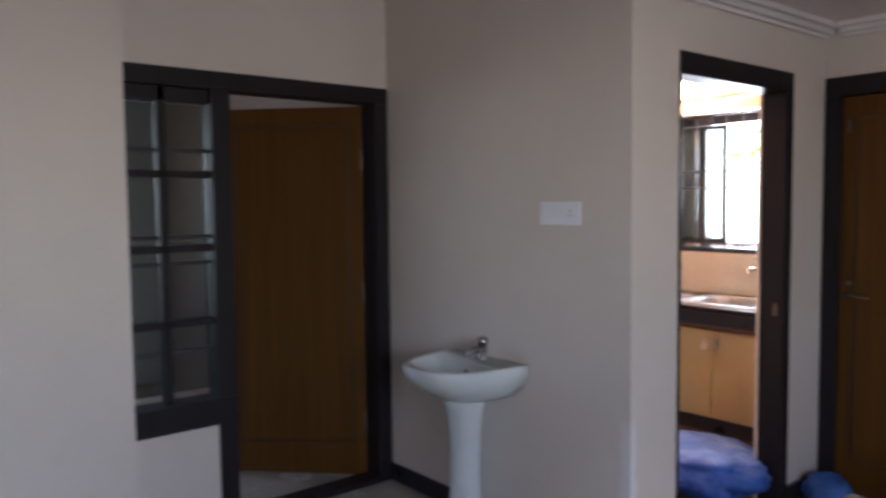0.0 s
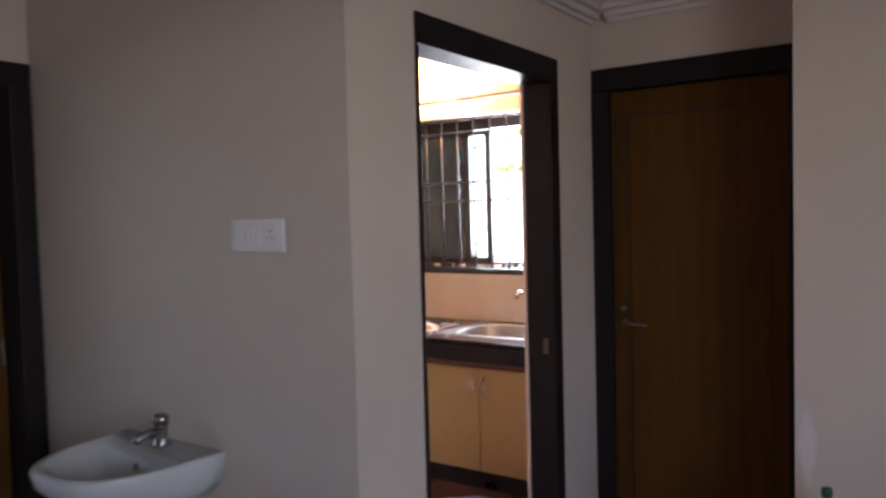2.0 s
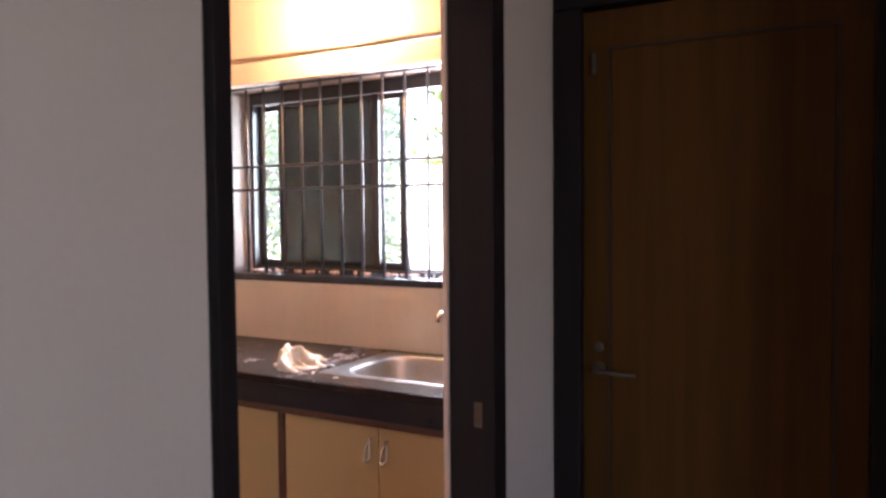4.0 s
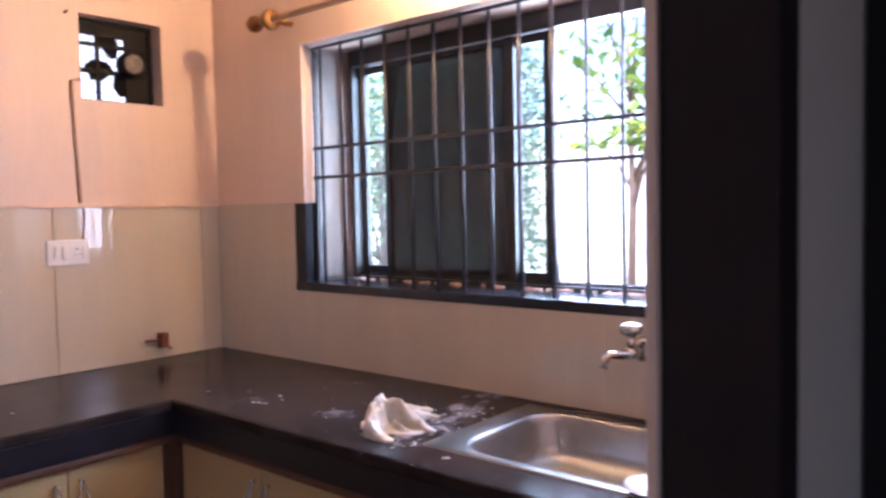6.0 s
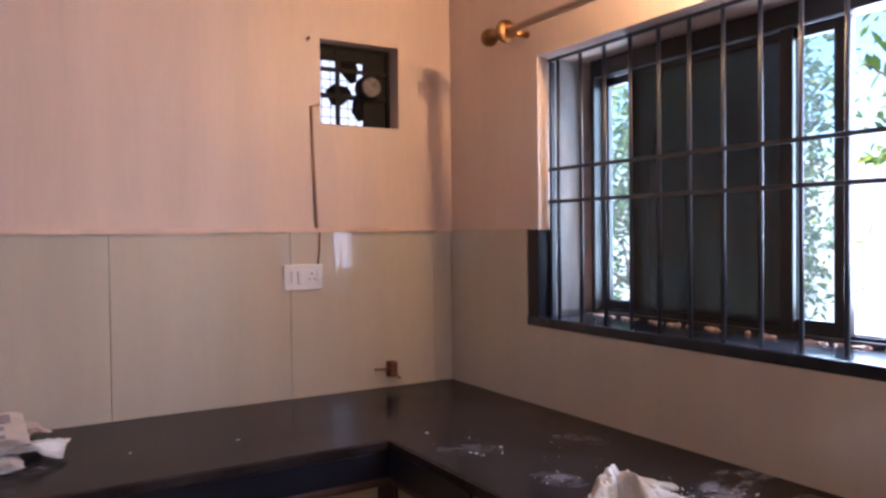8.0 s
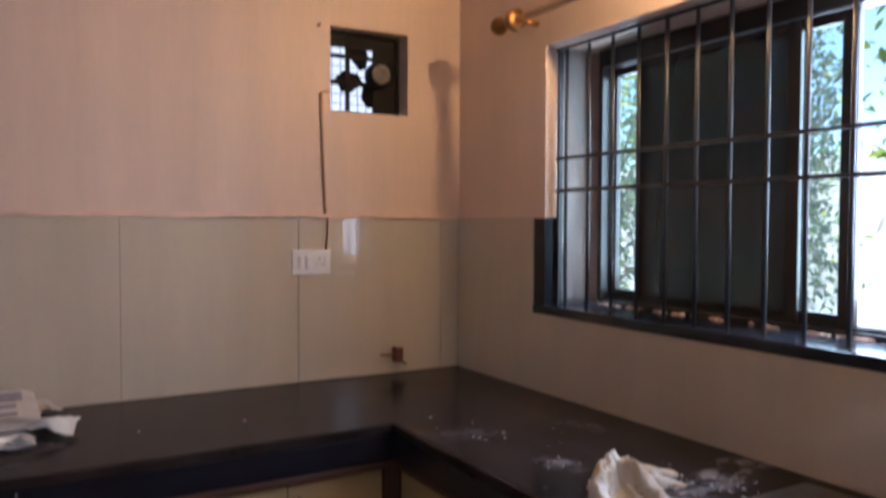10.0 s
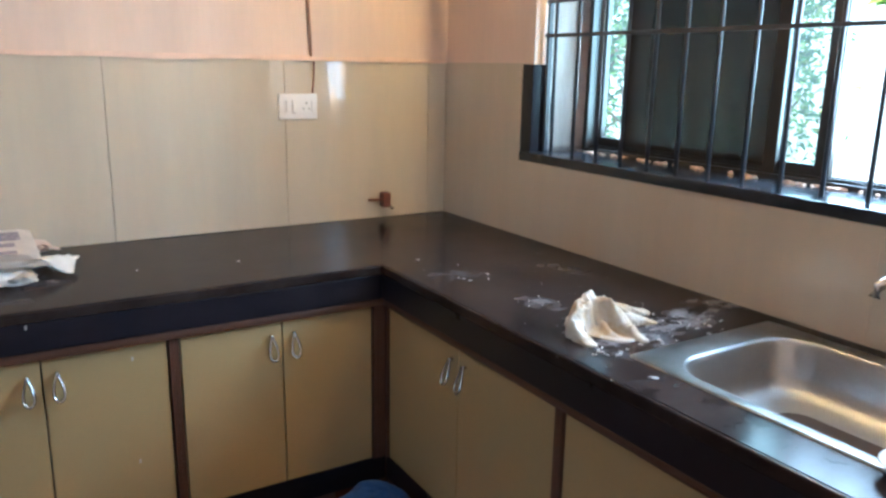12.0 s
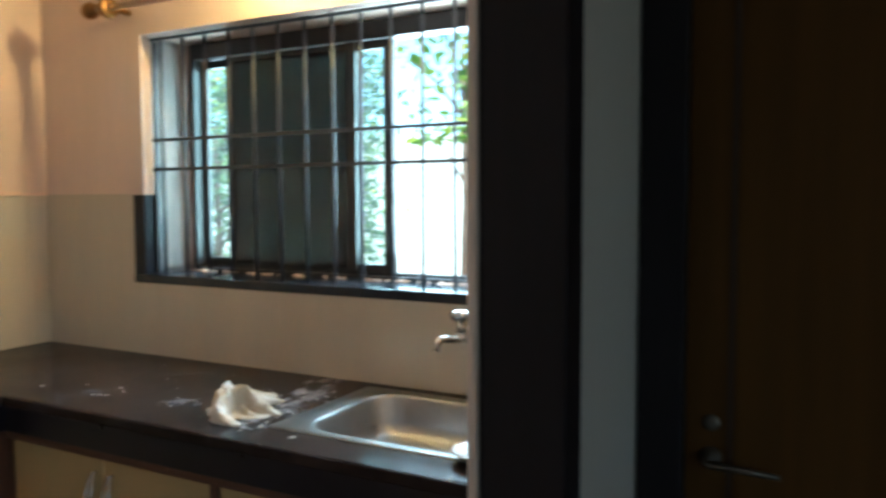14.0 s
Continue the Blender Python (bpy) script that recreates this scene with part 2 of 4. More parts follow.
# plaster dust on the stone: x, y, turn, half length, half width, share
SMEARS = [
    (1.50, -0.21, 105, 0.20, 0.075, 1.0), (1.455, -0.05, 50, 0.11, 0.05, 0.8), (1.235, -0.46, 15, 0.10, 0.055, 0.42), (1.01, -0.17, 20, 0.18, 0.06, 0.3),
    (0.90, -0.50, 60, 0.16, 0.09, 0.2), (1.56, -0.46, 20, 0.14, 0.12, 0.85), (0.24, -0.68, 0, 0.09, 0.05, 0.3), (0.42, -1.60, 80, 0.20, 0.10, 0.35), (0.56, -1.75, 80, 0.24, 0.06, 0.35),
]
M["worktop_stone"] = worktop_stone("worktop_stone")


def stained(m, spots, colour):
    """Mixes pale repair patches, each (place, reach), into a painted wall."""
    nt = m.node_tree
    bs = nt.nodes["Principled BSDF"]
    for place, reach in spots:
        old = bs.inputs["Base Color"].links[0].from_socket
        geo = nt.nodes.new("ShaderNodeNewGeometry")
        mp = nt.nodes.new("ShaderNodeMapping")
        mp.vector_type = "TEXTURE"
        mp.inputs["Location"].default_value, mp.inputs["Scale"].default_value = place, reach
        ln = nt.nodes.new("ShaderNodeVectorMath")
        ln.operation = "LENGTH"
        nt.links.new(geo.outputs["Position"], mp.inputs[0])
        nt.links.new(mp.outputs[0], ln.inputs[0])
        ripple = nt.nodes.new("ShaderNodeMath")
        ripple.operation = "MULTIPLY_ADD"
        ripple.inputs[1].default_value = 0.9
        nt.links.new(noise_node(nt, 9.0, 4.0), ripple.inputs[0])
        nt.links.new(ln.outputs["Value"], ripple.inputs[2])
        fac = ramp(nt, ripple.outputs[0], [(0.75, (0.75, 0.75, 0.75)), (1.0, (0, 0, 0))])
        nt.links.new(mixed(nt, fac, old, colour), bs.inputs["Base Color"])


stained(M["hall_paint"], [((2.60, -2.28, 0.42), (0.10, 0.07, 0.42)), ((3.50, -1.07, 0.66), (0.05, 0.05, 0.30)), ((1.45, -3.80, 0.20), (0.12, 0.16, 0.16))], (0.72, 0.69, 0.68))


def bag_plastic(name, dark, pale):
    m = surface(name, dark, 0.6, 0.2, 5.0, 40, 0.25, spec=0.25)
    nt = m.node_tree
    bs = nt.nodes["Principled BSDF"]
    old = bs.inputs["Base Color"].links[0].from_socket
    # Sheen on the plastic is painted: noise patches of a paler blue.
    painted_sheen = ramp(nt, noise_node(nt, 5.5, 3.0), [(0.46, (0, 0, 0)), (0.56, (1, 1, 1))])
    nt.links.new(mixed(nt, painted_sheen, old, pale), bs.inputs["Base Color"])
    return m


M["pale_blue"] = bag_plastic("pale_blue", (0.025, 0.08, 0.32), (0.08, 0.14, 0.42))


def rag_cotton(name):
    """Off-white cotton with tan stains in random patches, darkened to carry the shade inside its folds."""
    m = surface(name, (0.58, 0.55, 0.50), 0.9, 0.10, 16.0, 220, 0.4)
    nt = m.node_tree
    bs = nt.nodes["Principled BSDF"]
    old = bs.inputs["Base Color"].links[0].from_socket
    stain_shade = ramp(nt, noise_node(nt, 13.0, 4.0), [(0.38, (0, 0, 0)), (0.58, (0.85, 0.85, 0.85))])
    nt.links.new(mixed(nt, stain_shade, old, (0.33, 0.23, 0.12)), bs.inputs["Base Color"])
    return m


M["cloth"] = rag_cotton("cloth")
M["leaf"] = leaf_material("leaf", (0.16, 0.26, 0.04))
M["leaf_bright"] = leaf_material("leaf_bright", (0.36, 0.48, 0.12), 0.6)
M["leaf_dark"] = leaf_material("leaf_dark", (0.09, 0.17, 0.06))


# ---------------------------------------------------------------- building blocks
def add_box(bm, x0, x1, y0, y1, z0, z1, bevel=0.0):
    r = bmesh.ops.create_cube(bm, size=1.0)
    bmesh.ops.scale(bm, vec=(x1 - x0, y1 - y0, z1 - z0), verts=r["verts"])
    bmesh.ops.translate(bm, vec=((x0 + x1) / 2, (y0 + y1) / 2, (z0 + z1) / 2), verts=r["verts"])
    if bevel:
        edges = list({e for v in r["verts"] for e in v.link_edges})
        bmesh.ops.bevel(bm, geom=edges, offset=bevel, segments=2, affect="EDGES", profile=0.6)
    return bm


def box(x0, x1, y0, y1, z0, z1, bevel=0.0):
    return add_box(bmesh.new(), x0, x1, y0, y1, z0, z1, bevel)


def tube(points, radius, sides=10, caps=True):
    """A round bar along a line of points; radius may be one number or one for each point."""
    bm = bmesh.new()
    pts = [Vector(p) for p in points]
    rad = radius if isinstance(radius, (list, tuple)) else [radius] * len(pts)
    rings = []
    for i, p in enumerate(pts):
        d = (pts[min(i + 1, len(pts) - 1)] - pts[max(i - 1, 0)]).normalized()
        a = d.cross(Vector((0, 0, 1)) if abs(d.z) < 0.9 else Vector((1, 0, 0))).normalized()
        b = d.cross(a)
        rings.append([bm.verts.new(p + rad[i] * (math.cos(k) * a + math.sin(k) * b)) for k in (2 * math.pi * j / sides for j in range(sides))])
    for r0, r1 in zip(rings, rings[1:]):
        for j in range(sides):
            bm.faces.new((r0[j], r0[(j + 1) % sides], r1[(j + 1) % sides], r1[j]))
    if caps:
        bm.faces.new(rings[0])
        bm.faces.new(rings[-1])
    bmesh.ops.recalc_face_normals(bm, faces=bm.faces)
    return bm


def lathe(profile, sides=24, at=(0, 0, 0), sx=1.0, sy=1.0):
    """A turned shape about z from (radius, height) pairs."""
    bm = bmesh.new()
    rings = [[bm.verts.new((at[0] + sx * r * math.cos(a), at[1] + sy * r * math.sin(a), at[2] + z)) for a in (2 * math.pi * j / sides for j in range(sides))] for r, z in profile]
    for r0, r1 in zip(rings, rings[1:]):
        for j in range(sides):
            bm.faces.new((r0[j], r0[(j + 1) % sides], r1[(j + 1) % sides], r1[j]))
    bm.faces.new(rings[0])
    bm.faces.new(rings[-1])
    bmesh.ops.recalc_face_normals(bm, faces=bm.faces)
    return bm


def turned(bm, matrix):
    bmesh.ops.transform(bm, matrix=matrix, verts=bm.verts)
    return bm


def mesh_of(name, bm, material, smooth=False):
    me = bpy.data.meshes.new(name)
    bm.to_mesh(me)
    bm.free()
    if material:
        me.materials.append(material)
    if smooth:
        for p in me.polygons:
            p.use_smooth = True
    return me


def part(name, bm, material, parent, label="", smooth=False):
    ob = new(name, mesh_of(name, bm, material, smooth))
    ob.parent = parent
    return tagged(ob, label) if label else ob


def thing(name, label, category, group="", kind="", at=(0, 0, 0)):
    ob = new(name)
    ob.empty_display_size = 0.05
    ob.location = at
    return tagged(ob, label, category, group, kind)


def solid(name, bm, material, label, category, group="", kind="", smooth=False):
    ob = new(name, mesh_of(name, bm, material, smooth))
    return tagged(ob, label, category, group, kind)


def holed(bm, axis, u0, u1, d0, d1, z0, z1, holes):
    """A wall along x (axis 'x') or y, from u0 to u1, d0 to d1 deep, cut by holes (u0, u1, z0, z1), which do not overlap along u."""
    def put(a, b, c, d):
        if b - a > 1e-4 and d - c > 1e-4:
            add_box(bm, *((a, b, d0, d1) if axis == "x" else (d0, d1, a, b)), c, d)
    at = u0
    for a, b, c, d in sorted(holes):
        put(at, a, z0, z1)
        put(a, b, z0, c)
        put(a, b, d, z1)
        at = b
    put(at, u1, z0, z1)
    return bm


def wall(name, axis, u0, u1, d0, d1, z0, z1, material, label, holes=()):
    return solid(name, holed(bmesh.new(), axis, u0, u1, d0, d1, z0, z1, holes), material, label, "wall", kind="structure")


# ---------------------------------------------------------------- the setting
KZ, HZ = 2.75, 2.90          # ceilings of kitchen and hall
WX0, WX1, WZ0, WZ1 = 0.572, 2.20, 1.150, 2.062      # kitchen window opening
FY0, FY1, FZ0, FZ1 = -0.566, -0.240, 1.868, 2.184   # fan opening
EX = 2.487                   # kitchen face of the doorway wall
HX = 2.610                   # hall face of the doorway wall

wall_window = wall("wall_window", "x", 0.0, EX, 0.0, 0.30, 0, KZ, M["kitchen_paint"], "peach painted kitchen wall with a barred window over the sink", [(WX0, WX1, WZ0, WZ1)])
wall_fan = wall("wall_fan", "y", -2.17, 0.30, -0.15, 0.0, 0, KZ, M["kitchen_paint"], "peach painted kitchen wall with a square fan opening", [(FY0, FY1, FZ0, FZ1)])
# This wall is out of view; its dark brown is chosen to weaken bounced light.
wall("wall_kitchen_south", "x", 0.0, EX, -2.23, -2.17, 0, KZ, M["dull_brown"], "unseen inner kitchen wall, coloured dark to cut bounced light")
wall("wall_basin", "x", -0.15, HX, -2.29, -2.230, 0, HZ, M["hall_paint"], "beige painted hall wall behind the wash basin")
wall("wall_doorway_kitchen_side", "y", -2.17, 0.30, EX, 2.4990, 0, KZ, M["kitchen_paint"], "peach painted kitchen side of the doorway wall", [(-1.860, -1.135, 0, 1.985)])
wall("wall_doorway", "y", -2.23, -0.60, 2.5005, HX, 0, HZ, M["hall_paint"], "beige painted hall wall round the kitchen doorway", [(-1.99, -1.062, 0, 2.075)])
wall("wall_closed_door", "x", HX, 3.465, -0.72, -0.60, 0, HZ, M["hall_paint"], "beige painted wall round the closed door", [(HX + 0.002, 3.463, 0, 2.08)])
wall("wall_behind_door", "x", HX, 3.463, -0.598, -0.45, 0, HZ, M["hall_paint"], "plain wall of the room behind the closed door")
wall("wall_pier", "x", 3.463, 6.5, -1.076, -0.60, 0, HZ, M["hall_paint"], "beige painted wall beside the closed door")
wall("wall_side_door", "y", -3.742, -2.292, 0.937, 1.057, 0, HZ, M["hall_paint"], "beige painted wall round the side door and its window", [(-3.705, -3.16, 0.49, 2.08), (-3.16, -2.294, 0, 2.08)])
wall("wall_left_pier", "y", -9.0, -3.742, 0.80, 1.450, 0, HZ, M["hall_paint"], "pale painted projecting hall wall")
wall("wall_east", "y", -9.0, -1.076, 6.5, 6.65, 0, HZ, M["hall_paint"], "beige painted far hall wall", [(-5.2, -3.4, 0.95, 2.25)])
wall("wall_south", "x", 0.80, 6.65, -9.15, -9.0, 0, HZ, M["hall_paint"], "beige painted hall end wall")
wall("wall_side_room_west", "y", -5.5, -2.23, -2.2, -2.05, 0, HZ, M["side_paint"], "grey white wall of the side room", [(-4.8, -3.6, 1.0, 2.2)])
wall("wall_side_room_south", "x", -2.05, 0.80, -5.5, -5.35, 0, HZ, M["side_paint"], "grey white wall of the side room")
wall("wall_side_room_north", "x", -2.05, 0.937, -2.40, -2.292, 0, HZ, M["dull_brown"], "warm brown wall of the side room")
solid("ceiling_kitchen", box(-0.15, HX, -2.23, 0.30, KZ, KZ + 0.1), M["ceiling_paint"], "plain white kitchen ceiling", "ceiling", kind="structure")
solid("ceiling_hall", box(-2.2, 6.65, -9.15, -0.60, HZ, HZ + 0.1), M["ceiling_paint"], "plain white hall ceiling", "ceiling", kind="structure")
solid("ceiling_lobby", box(HX, 3.463, -2.288, -0.72, 2.335, 2.895), M["ceiling_paint"], "low white ceiling over the doors", "ceiling", kind="structure")
fl = solid("floor", box(-2.2, 6.65, -9.15, 0.30, -0.12, -0.012), M["grout"], "pale tiled floor", "floor", kind="structure")
solid("floor_kitchen", box(0.0, EX, -2.17, 0.0, -0.010, 0.0), M["kitchen_floor"], "dark red-brown kitchen floor", "floor", kind="structure")


def cornice(name, axis, u0, u1, d, sign):
    """A stepped plaster cove under the low ceiling."""
    bm = bmesh.new()
    for k, (out, z0, z1) in enumerate(((0.02, 2.268, 2.285), (0.045, 2.285, 2.310), (0.075, 2.310, 2.335))):
        lo, hi = sorted((d, d + sign * out))
        add_box(bm, *((u0, u1, lo, hi) if axis == "x" else (lo, hi, u0, u1)), z0, z1, 0.003)
    return solid(name, bm, M["ceiling_paint"], "white moulded plaster cornice under the low ceiling", "trim", kind="structure")


cornice("trim_1", "y", -2.288, -0.72, HX, 1)
cornice("trim_2", "x", HX + 0.08, 3.463, -0.72, -1)


def baseboard(name, x0, x1, y0, y1):
    return solid(name, box(x0, x1, y0, y1, 0.0, 0.095, 0.003), M["granite"], "dark stone skirting at the foot of the wall", "baseboard", kind="structure")


baseboard("baseboard_1", 1.06, HX - 0.001, -2.303, -2.291)
baseboard("baseboard_2", HX + 0.001, HX + 0.013, -1.058, -0.80)
baseboard("baseboard_3", 3.47, 6.49, -1.09, -1.077)
baseboard("baseboard_4", 1.0575, 1.07, -3.742, -3.165)


# door frames, with a rebate
def door_frame(name, axis, u0, u1, d0, d1, top, label, face=0.08, head=0.094, sill=False):
    """Posts and head of a doorway; u runs along the wall, d through it."""
    f = thing(name, label, "door frame", kind="structure")
    def put(n, a, b, z0, z1):
        bm = bmesh.new()
        add_box(bm, *((a, b, d0, d1) if axis == "x" else (d0, d1, a, b)), z0, z1, 0.004)
        part(n, bm, M["dark_wood"], f)
    put("post", u0, u0 + face, 0.0, top - head)
    put("post", u1 - face, u1, 0.0, top - head)
    put("head", u0, u1, top - head + 0.001, top)
    if sill:
        put("threshold", u0 + face, u1 - face, 0.0, 0.03)
    return f


kf = thing("door_frame_kitchen", "dark brown painted wooden kitchen doorway frame", "door frame", kind="structure")
part("post", box(2.4995, 2.531, -1.9885, -1.858, 0.0, 1.980, 0.003), M["dark_wood"], kf)
part("lining", box(2.5315, HX + 0.004, -1.9885, -1.973, 0.0, 1.980, 0.003), M["dark_wood"], kf)
part("post", box(2.4995, HX + 0.010, -1.127, -1.0635, 0.0, 1.980, 0.004), M["dark_wood"], kf)
part("head", box(2.4995, HX + 0.010, -1.9885, -1.0635, 1.981, 2.0735, 0.004), M["dark_wood"], kf)
part("strike_plate", box(2.565, 2.587, -1.1285, -1.1265, 0.93, 0.99, 0.001), M["dull_metal"], kf, "worn steel strike plate")
kf2 = door_frame("door_frame_closed", "x", HX + 0.004, 3.4625, -0.732, -0.62, 2.079, "dark brown painted wooden frame of the closed door", 0.076)


# ---------------------------------------------------------------- doors
def panelled_leaf(parent, w, h, t=0.038):
    """A flush teak leaf with a thin routed frame line; hinge edge at x = 0, face towards -y, z from 0."""
    part("leaf", box(0, w, 0, t, 0, h, 0.003), M["teak"], parent)
    for z0, z1 in ((0.17, h - 0.10),):
        bm = bmesh.new()
        for a in ((0.07, 0.078, z0, z1), (w - 0.078, w - 0.07, z0, z1), (0.078, w - 0.078, z0, z0 + 0.008), (0.078, w - 0.078, z1 - 0.008, z1)):
            add_box(bm, a[0], a[1], -0.003, 0.002, a[2], a[3])
        part("moulding", bm, M["teak_groove"], parent, "darker routed line round the panel")
        bm = box(0.082, w - 0.082, -0.002, 0.001, z0 + 0.012, z1 - 0.012, 0.001)
        part("panel", bm, M["teak"], parent)


def lever(parent, x, z, way):
    bm = lathe([(0.019, 0), (0.019, 0.005), (0.009, 0.008), (0.008, 0.035)], 16)
    turned(bm, Matrix.Translation((x, 0, z)) @ Matrix.Rotation(radians(90), 4, "X"))
    part("rose", bm, M["dull_metal"], parent, "dull chrome rose", True)
    bm = tube([(x, -0.04, z), (x + way * 0.03, -0.043, z), (x + way * 0.11, -0.04, z - 0.004)], [0.007, 0.006, 0.005])
    part("door_handle", bm, M["dull_metal"], parent, "dull chrome lever handle", True)
    bm = lathe([(0.014, 0), (0.014, 0.004), (0.006, 0.006)], 16)
    turned(bm, Matrix.Translation((x, 0, z + 0.06)) @ Matrix.Rotation(radians(90), 4, "X"))
    part("lock_rose", bm, M["dull_metal"], parent, "round chrome keyhole plate", True)


d = thing("door_closed", "closed brown teak flush door with a routed panel line", "door", kind="structure", at=(2.688, -0.700, 0.008))
panelled_leaf(d, 0.697, 1.972)
lever(d, 0.045, 1.0, 1)
part("bolt", box(0.028, 0.040, -0.012, 0.0, 1.80, 1.86, 0.002), M["dull_metal"], d, "small dull steel tower bolt")

d = thing("door_side", "brown teak flush door standing ajar into the side room", "door", kind="structure", at=(0.955, -2.385, 0.012))
d.rotation_euler = (0, 0, radians(-90 - 46))
panelled_leaf(d, 0.76, 1.983)
d.scale = (1, -1, 1)
for z in (0.3, 1.0, 1.7):
    part("hinge", tube([(0.0, -0.006, z - 0.05), (0.0, -0.006, z + 0.05)], 0.007), M["dull_metal"], d, "steel butt hinge")

# the side door's frame with its barred side window
f = thing("door_frame_side", "dark brown wooden frame joining the side door and its window", "door frame", kind="structure")
SX0, SX1 = 0.945, 1.069
part("post", box(SX0, SX1, -2.374, -2.2955, 0, 1.998, 0.004), M["dark_wood"], f)
part("post", box(SX0, SX1, -3.252, -3.163, 0.0, 1.998, 0.004), M["dark_wood"], f)
part("post", box(SX0, SX1, -3.704, -3.645, 0.612, 1.998, 0.004), M["dark_wood"], f)
part("head", box(SX0, SX1, -3.704, -2.2955, 1.999, 2.079, 0.004), M["dark_wood"], f)
part("sill", box(SX0, SX1 + 0.012, -3.704, -3.164, 0.492, 0.611, 0.004), M["dark_wood"], f)
part("threshold", box(SX0, SX1, -3.162, -2.375, 0.0, 0.028, 0.003), M["dark_wood"], f)
w1 = thing("window_side", "dark framed side window with horizontal iron bars", "window", kind="structure")
part("mullion", box(0.985, 1.04, -3.482, -3.448, 0.612, 1.998, 0.003), M["dark_wood"], w1)
part("sash_top", box(0.985, 1.04, -3.644, -3.253, 1.935, 1.998, 0.003), M["dark_wood"], w1)
for z in (1.623, 1.295, 0.964):
    part("rail", box(0.985, 1.04, -3.644, -3.253, z - 0.016, z + 0.016, 0.003), M["dark_wood"], w1)
for z in (1.727, 1.345, 1.229, 0.835):
    part("bar", tube([(1.0, -3.645, z), (1.0, -3.2525, z)], 0.009), M["iron_paint"], w1, "thin dark iron bar")
for y0, y1 in ((-3.640, -3.484), (-3.446, -3.256)):
    g = part("pane", box(0.990, 0.993, y0, y1, 0.65, 1.93), M["glass_dark"], w1)
    g.visible_shadow = False

# hall and side-room windows, out of sight, that let the daylight in
def plain_window(name, x, y0, y1, z0, z1):
    wd = thing(name, "plain dark framed window in the hall wall", "window", kind="structure")
    for a in ((y0, y0 + 0.06, z0, z1), (y1 - 0.06, y1, z0, z1), (y0 + 0.06, y1 - 0.06, z0, z0 + 0.06), (y0 + 0.06, y1 - 0.06, z1 - 0.06, z1)):
        part("window_frame", box(x, x + 0.05, a[0], a[1], a[2], a[3], 0.003), M["dark_wood"], wd)
    return wd


plain_window("window_hall", 6.58, -5.198, -3.402, 0.952, 2.248)
plain_window("window_side_room", -2.18, -4.798, -3.602, 1.002, 2.198)


# ---------------------------------------------------------------- kitchen window
kw = thing("window_kitchen", "dark brown sliding kitchen window pushed partly open", "window", kind="structure", at=(0.020, -0.020, 0.0))
for a in ((0.592, 0.611, 1.165, 2.058), (2.15, 2.178, 1.165, 2.058)):
    part("window_frame", box(a[0], a[1], 0.225, 0.295, a[2], a[3], 0.003), M["aluminium_brown"], kw)
part("window_frame", box(0.611, 2.15, 0.225, 0.295, 1.998, 2.058, 0.003), M["aluminium_brown"], kw)
part("window_frame", box(0.611, 2.15, 0.225, 0.295, 1.158, 1.178, 0.003), M["aluminium_brown"], kw)
for y in (0.243, 0.268, 0.288):
    part("track", box(0.611, 2.15, y - 0.002, y + 0.002, 1.178, 1.186), M["aluminium_brown"], kw)


def sash(x0, x1, y, stile, glass):
    s = part("sash", box(x0, x0 + stile, y - 0.010, y + 0.010, 1.180, 1.996, 0.002), M["aluminium_brown"], kw)
    part("stile", box(x1 - stile, x1, y - 0.010, y + 0.010, 1.180, 1.996, 0.002), M["aluminium_brown"], s)
    part("rail", box(x0 + stile, x1 - stile, y - 0.010, y + 0.010, 1.180, 1.216, 0.002), M["aluminium_brown"], s)
    part("rail", box(x0 + stile, x1 - stile, y - 0.010, y + 0.010, 1.966, 1.996, 0.002), M["aluminium_brown"], s)
    g = part("pane", box(x0 + stile, x1 - stile, y - 0.002, y + 0.002, 1.216, 1.966), glass, s)
    g.visible_shadow = False


sash(0.612, 1.365, 0.282, 0.022, M["glass"])
sash(0.758, 1.524, 0.258, 0.044, M["glass"])
sc = part("insect_screen", box(0.780, 1.335, 0.2405, 0.2415, 1.20, 1.975), M["screen"], kw, "dark fine insect mesh")
part("screen_rail", box(1.335, 1.374, 0.234, 0.247, 1.18, 1.996, 0.002), M["aluminium_brown"], kw)


def rough_strip(x_of, y0, y1, z0, z1, nu=10, nv=40):
    """A hand-trowelled plaster face looking towards +x, standing on the reveal."""
    bm = bmesh.new()
    rows = []
    for i in range(nu + 1):
        y = y0 + (y1 - y0) * i / nu
        rows.append([bm.verts.new((x_of(y, z0 + (z1 - z0) * j / nv), y, z0 + (z1 - z0) * j / nv)) for j in range(nv + 1)])
    for i in range(nu):
        for j in range(nv):
            bm.faces.new((rows[i][j], rows[i + 1][j], rows[i + 1][j + 1], rows[i][j + 1]))
    bmesh.ops.solidify(bm, geom=bm.faces[:], thickness=0.002)
    return bm


part("reveal_render", rough_strip(lambda y, z: WX0 + 0.009 + 0.006 * noise.noise(Vector((y * 14, z * 5, 2.0))), 0.066, 0.176, 1.166, WZ1 - 0.002), M["reveal_plaster_shaded"], wall_window, "rough whitewashed plaster of the window's side, greyed for its shade", True)
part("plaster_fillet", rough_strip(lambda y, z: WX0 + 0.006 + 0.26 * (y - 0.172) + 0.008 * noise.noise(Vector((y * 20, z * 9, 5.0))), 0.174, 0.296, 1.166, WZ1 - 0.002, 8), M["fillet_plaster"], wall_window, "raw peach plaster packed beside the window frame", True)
grille = thing("window_grille", "dark painted iron bars fixed inside the kitchen window", "window grille", kind="structure")
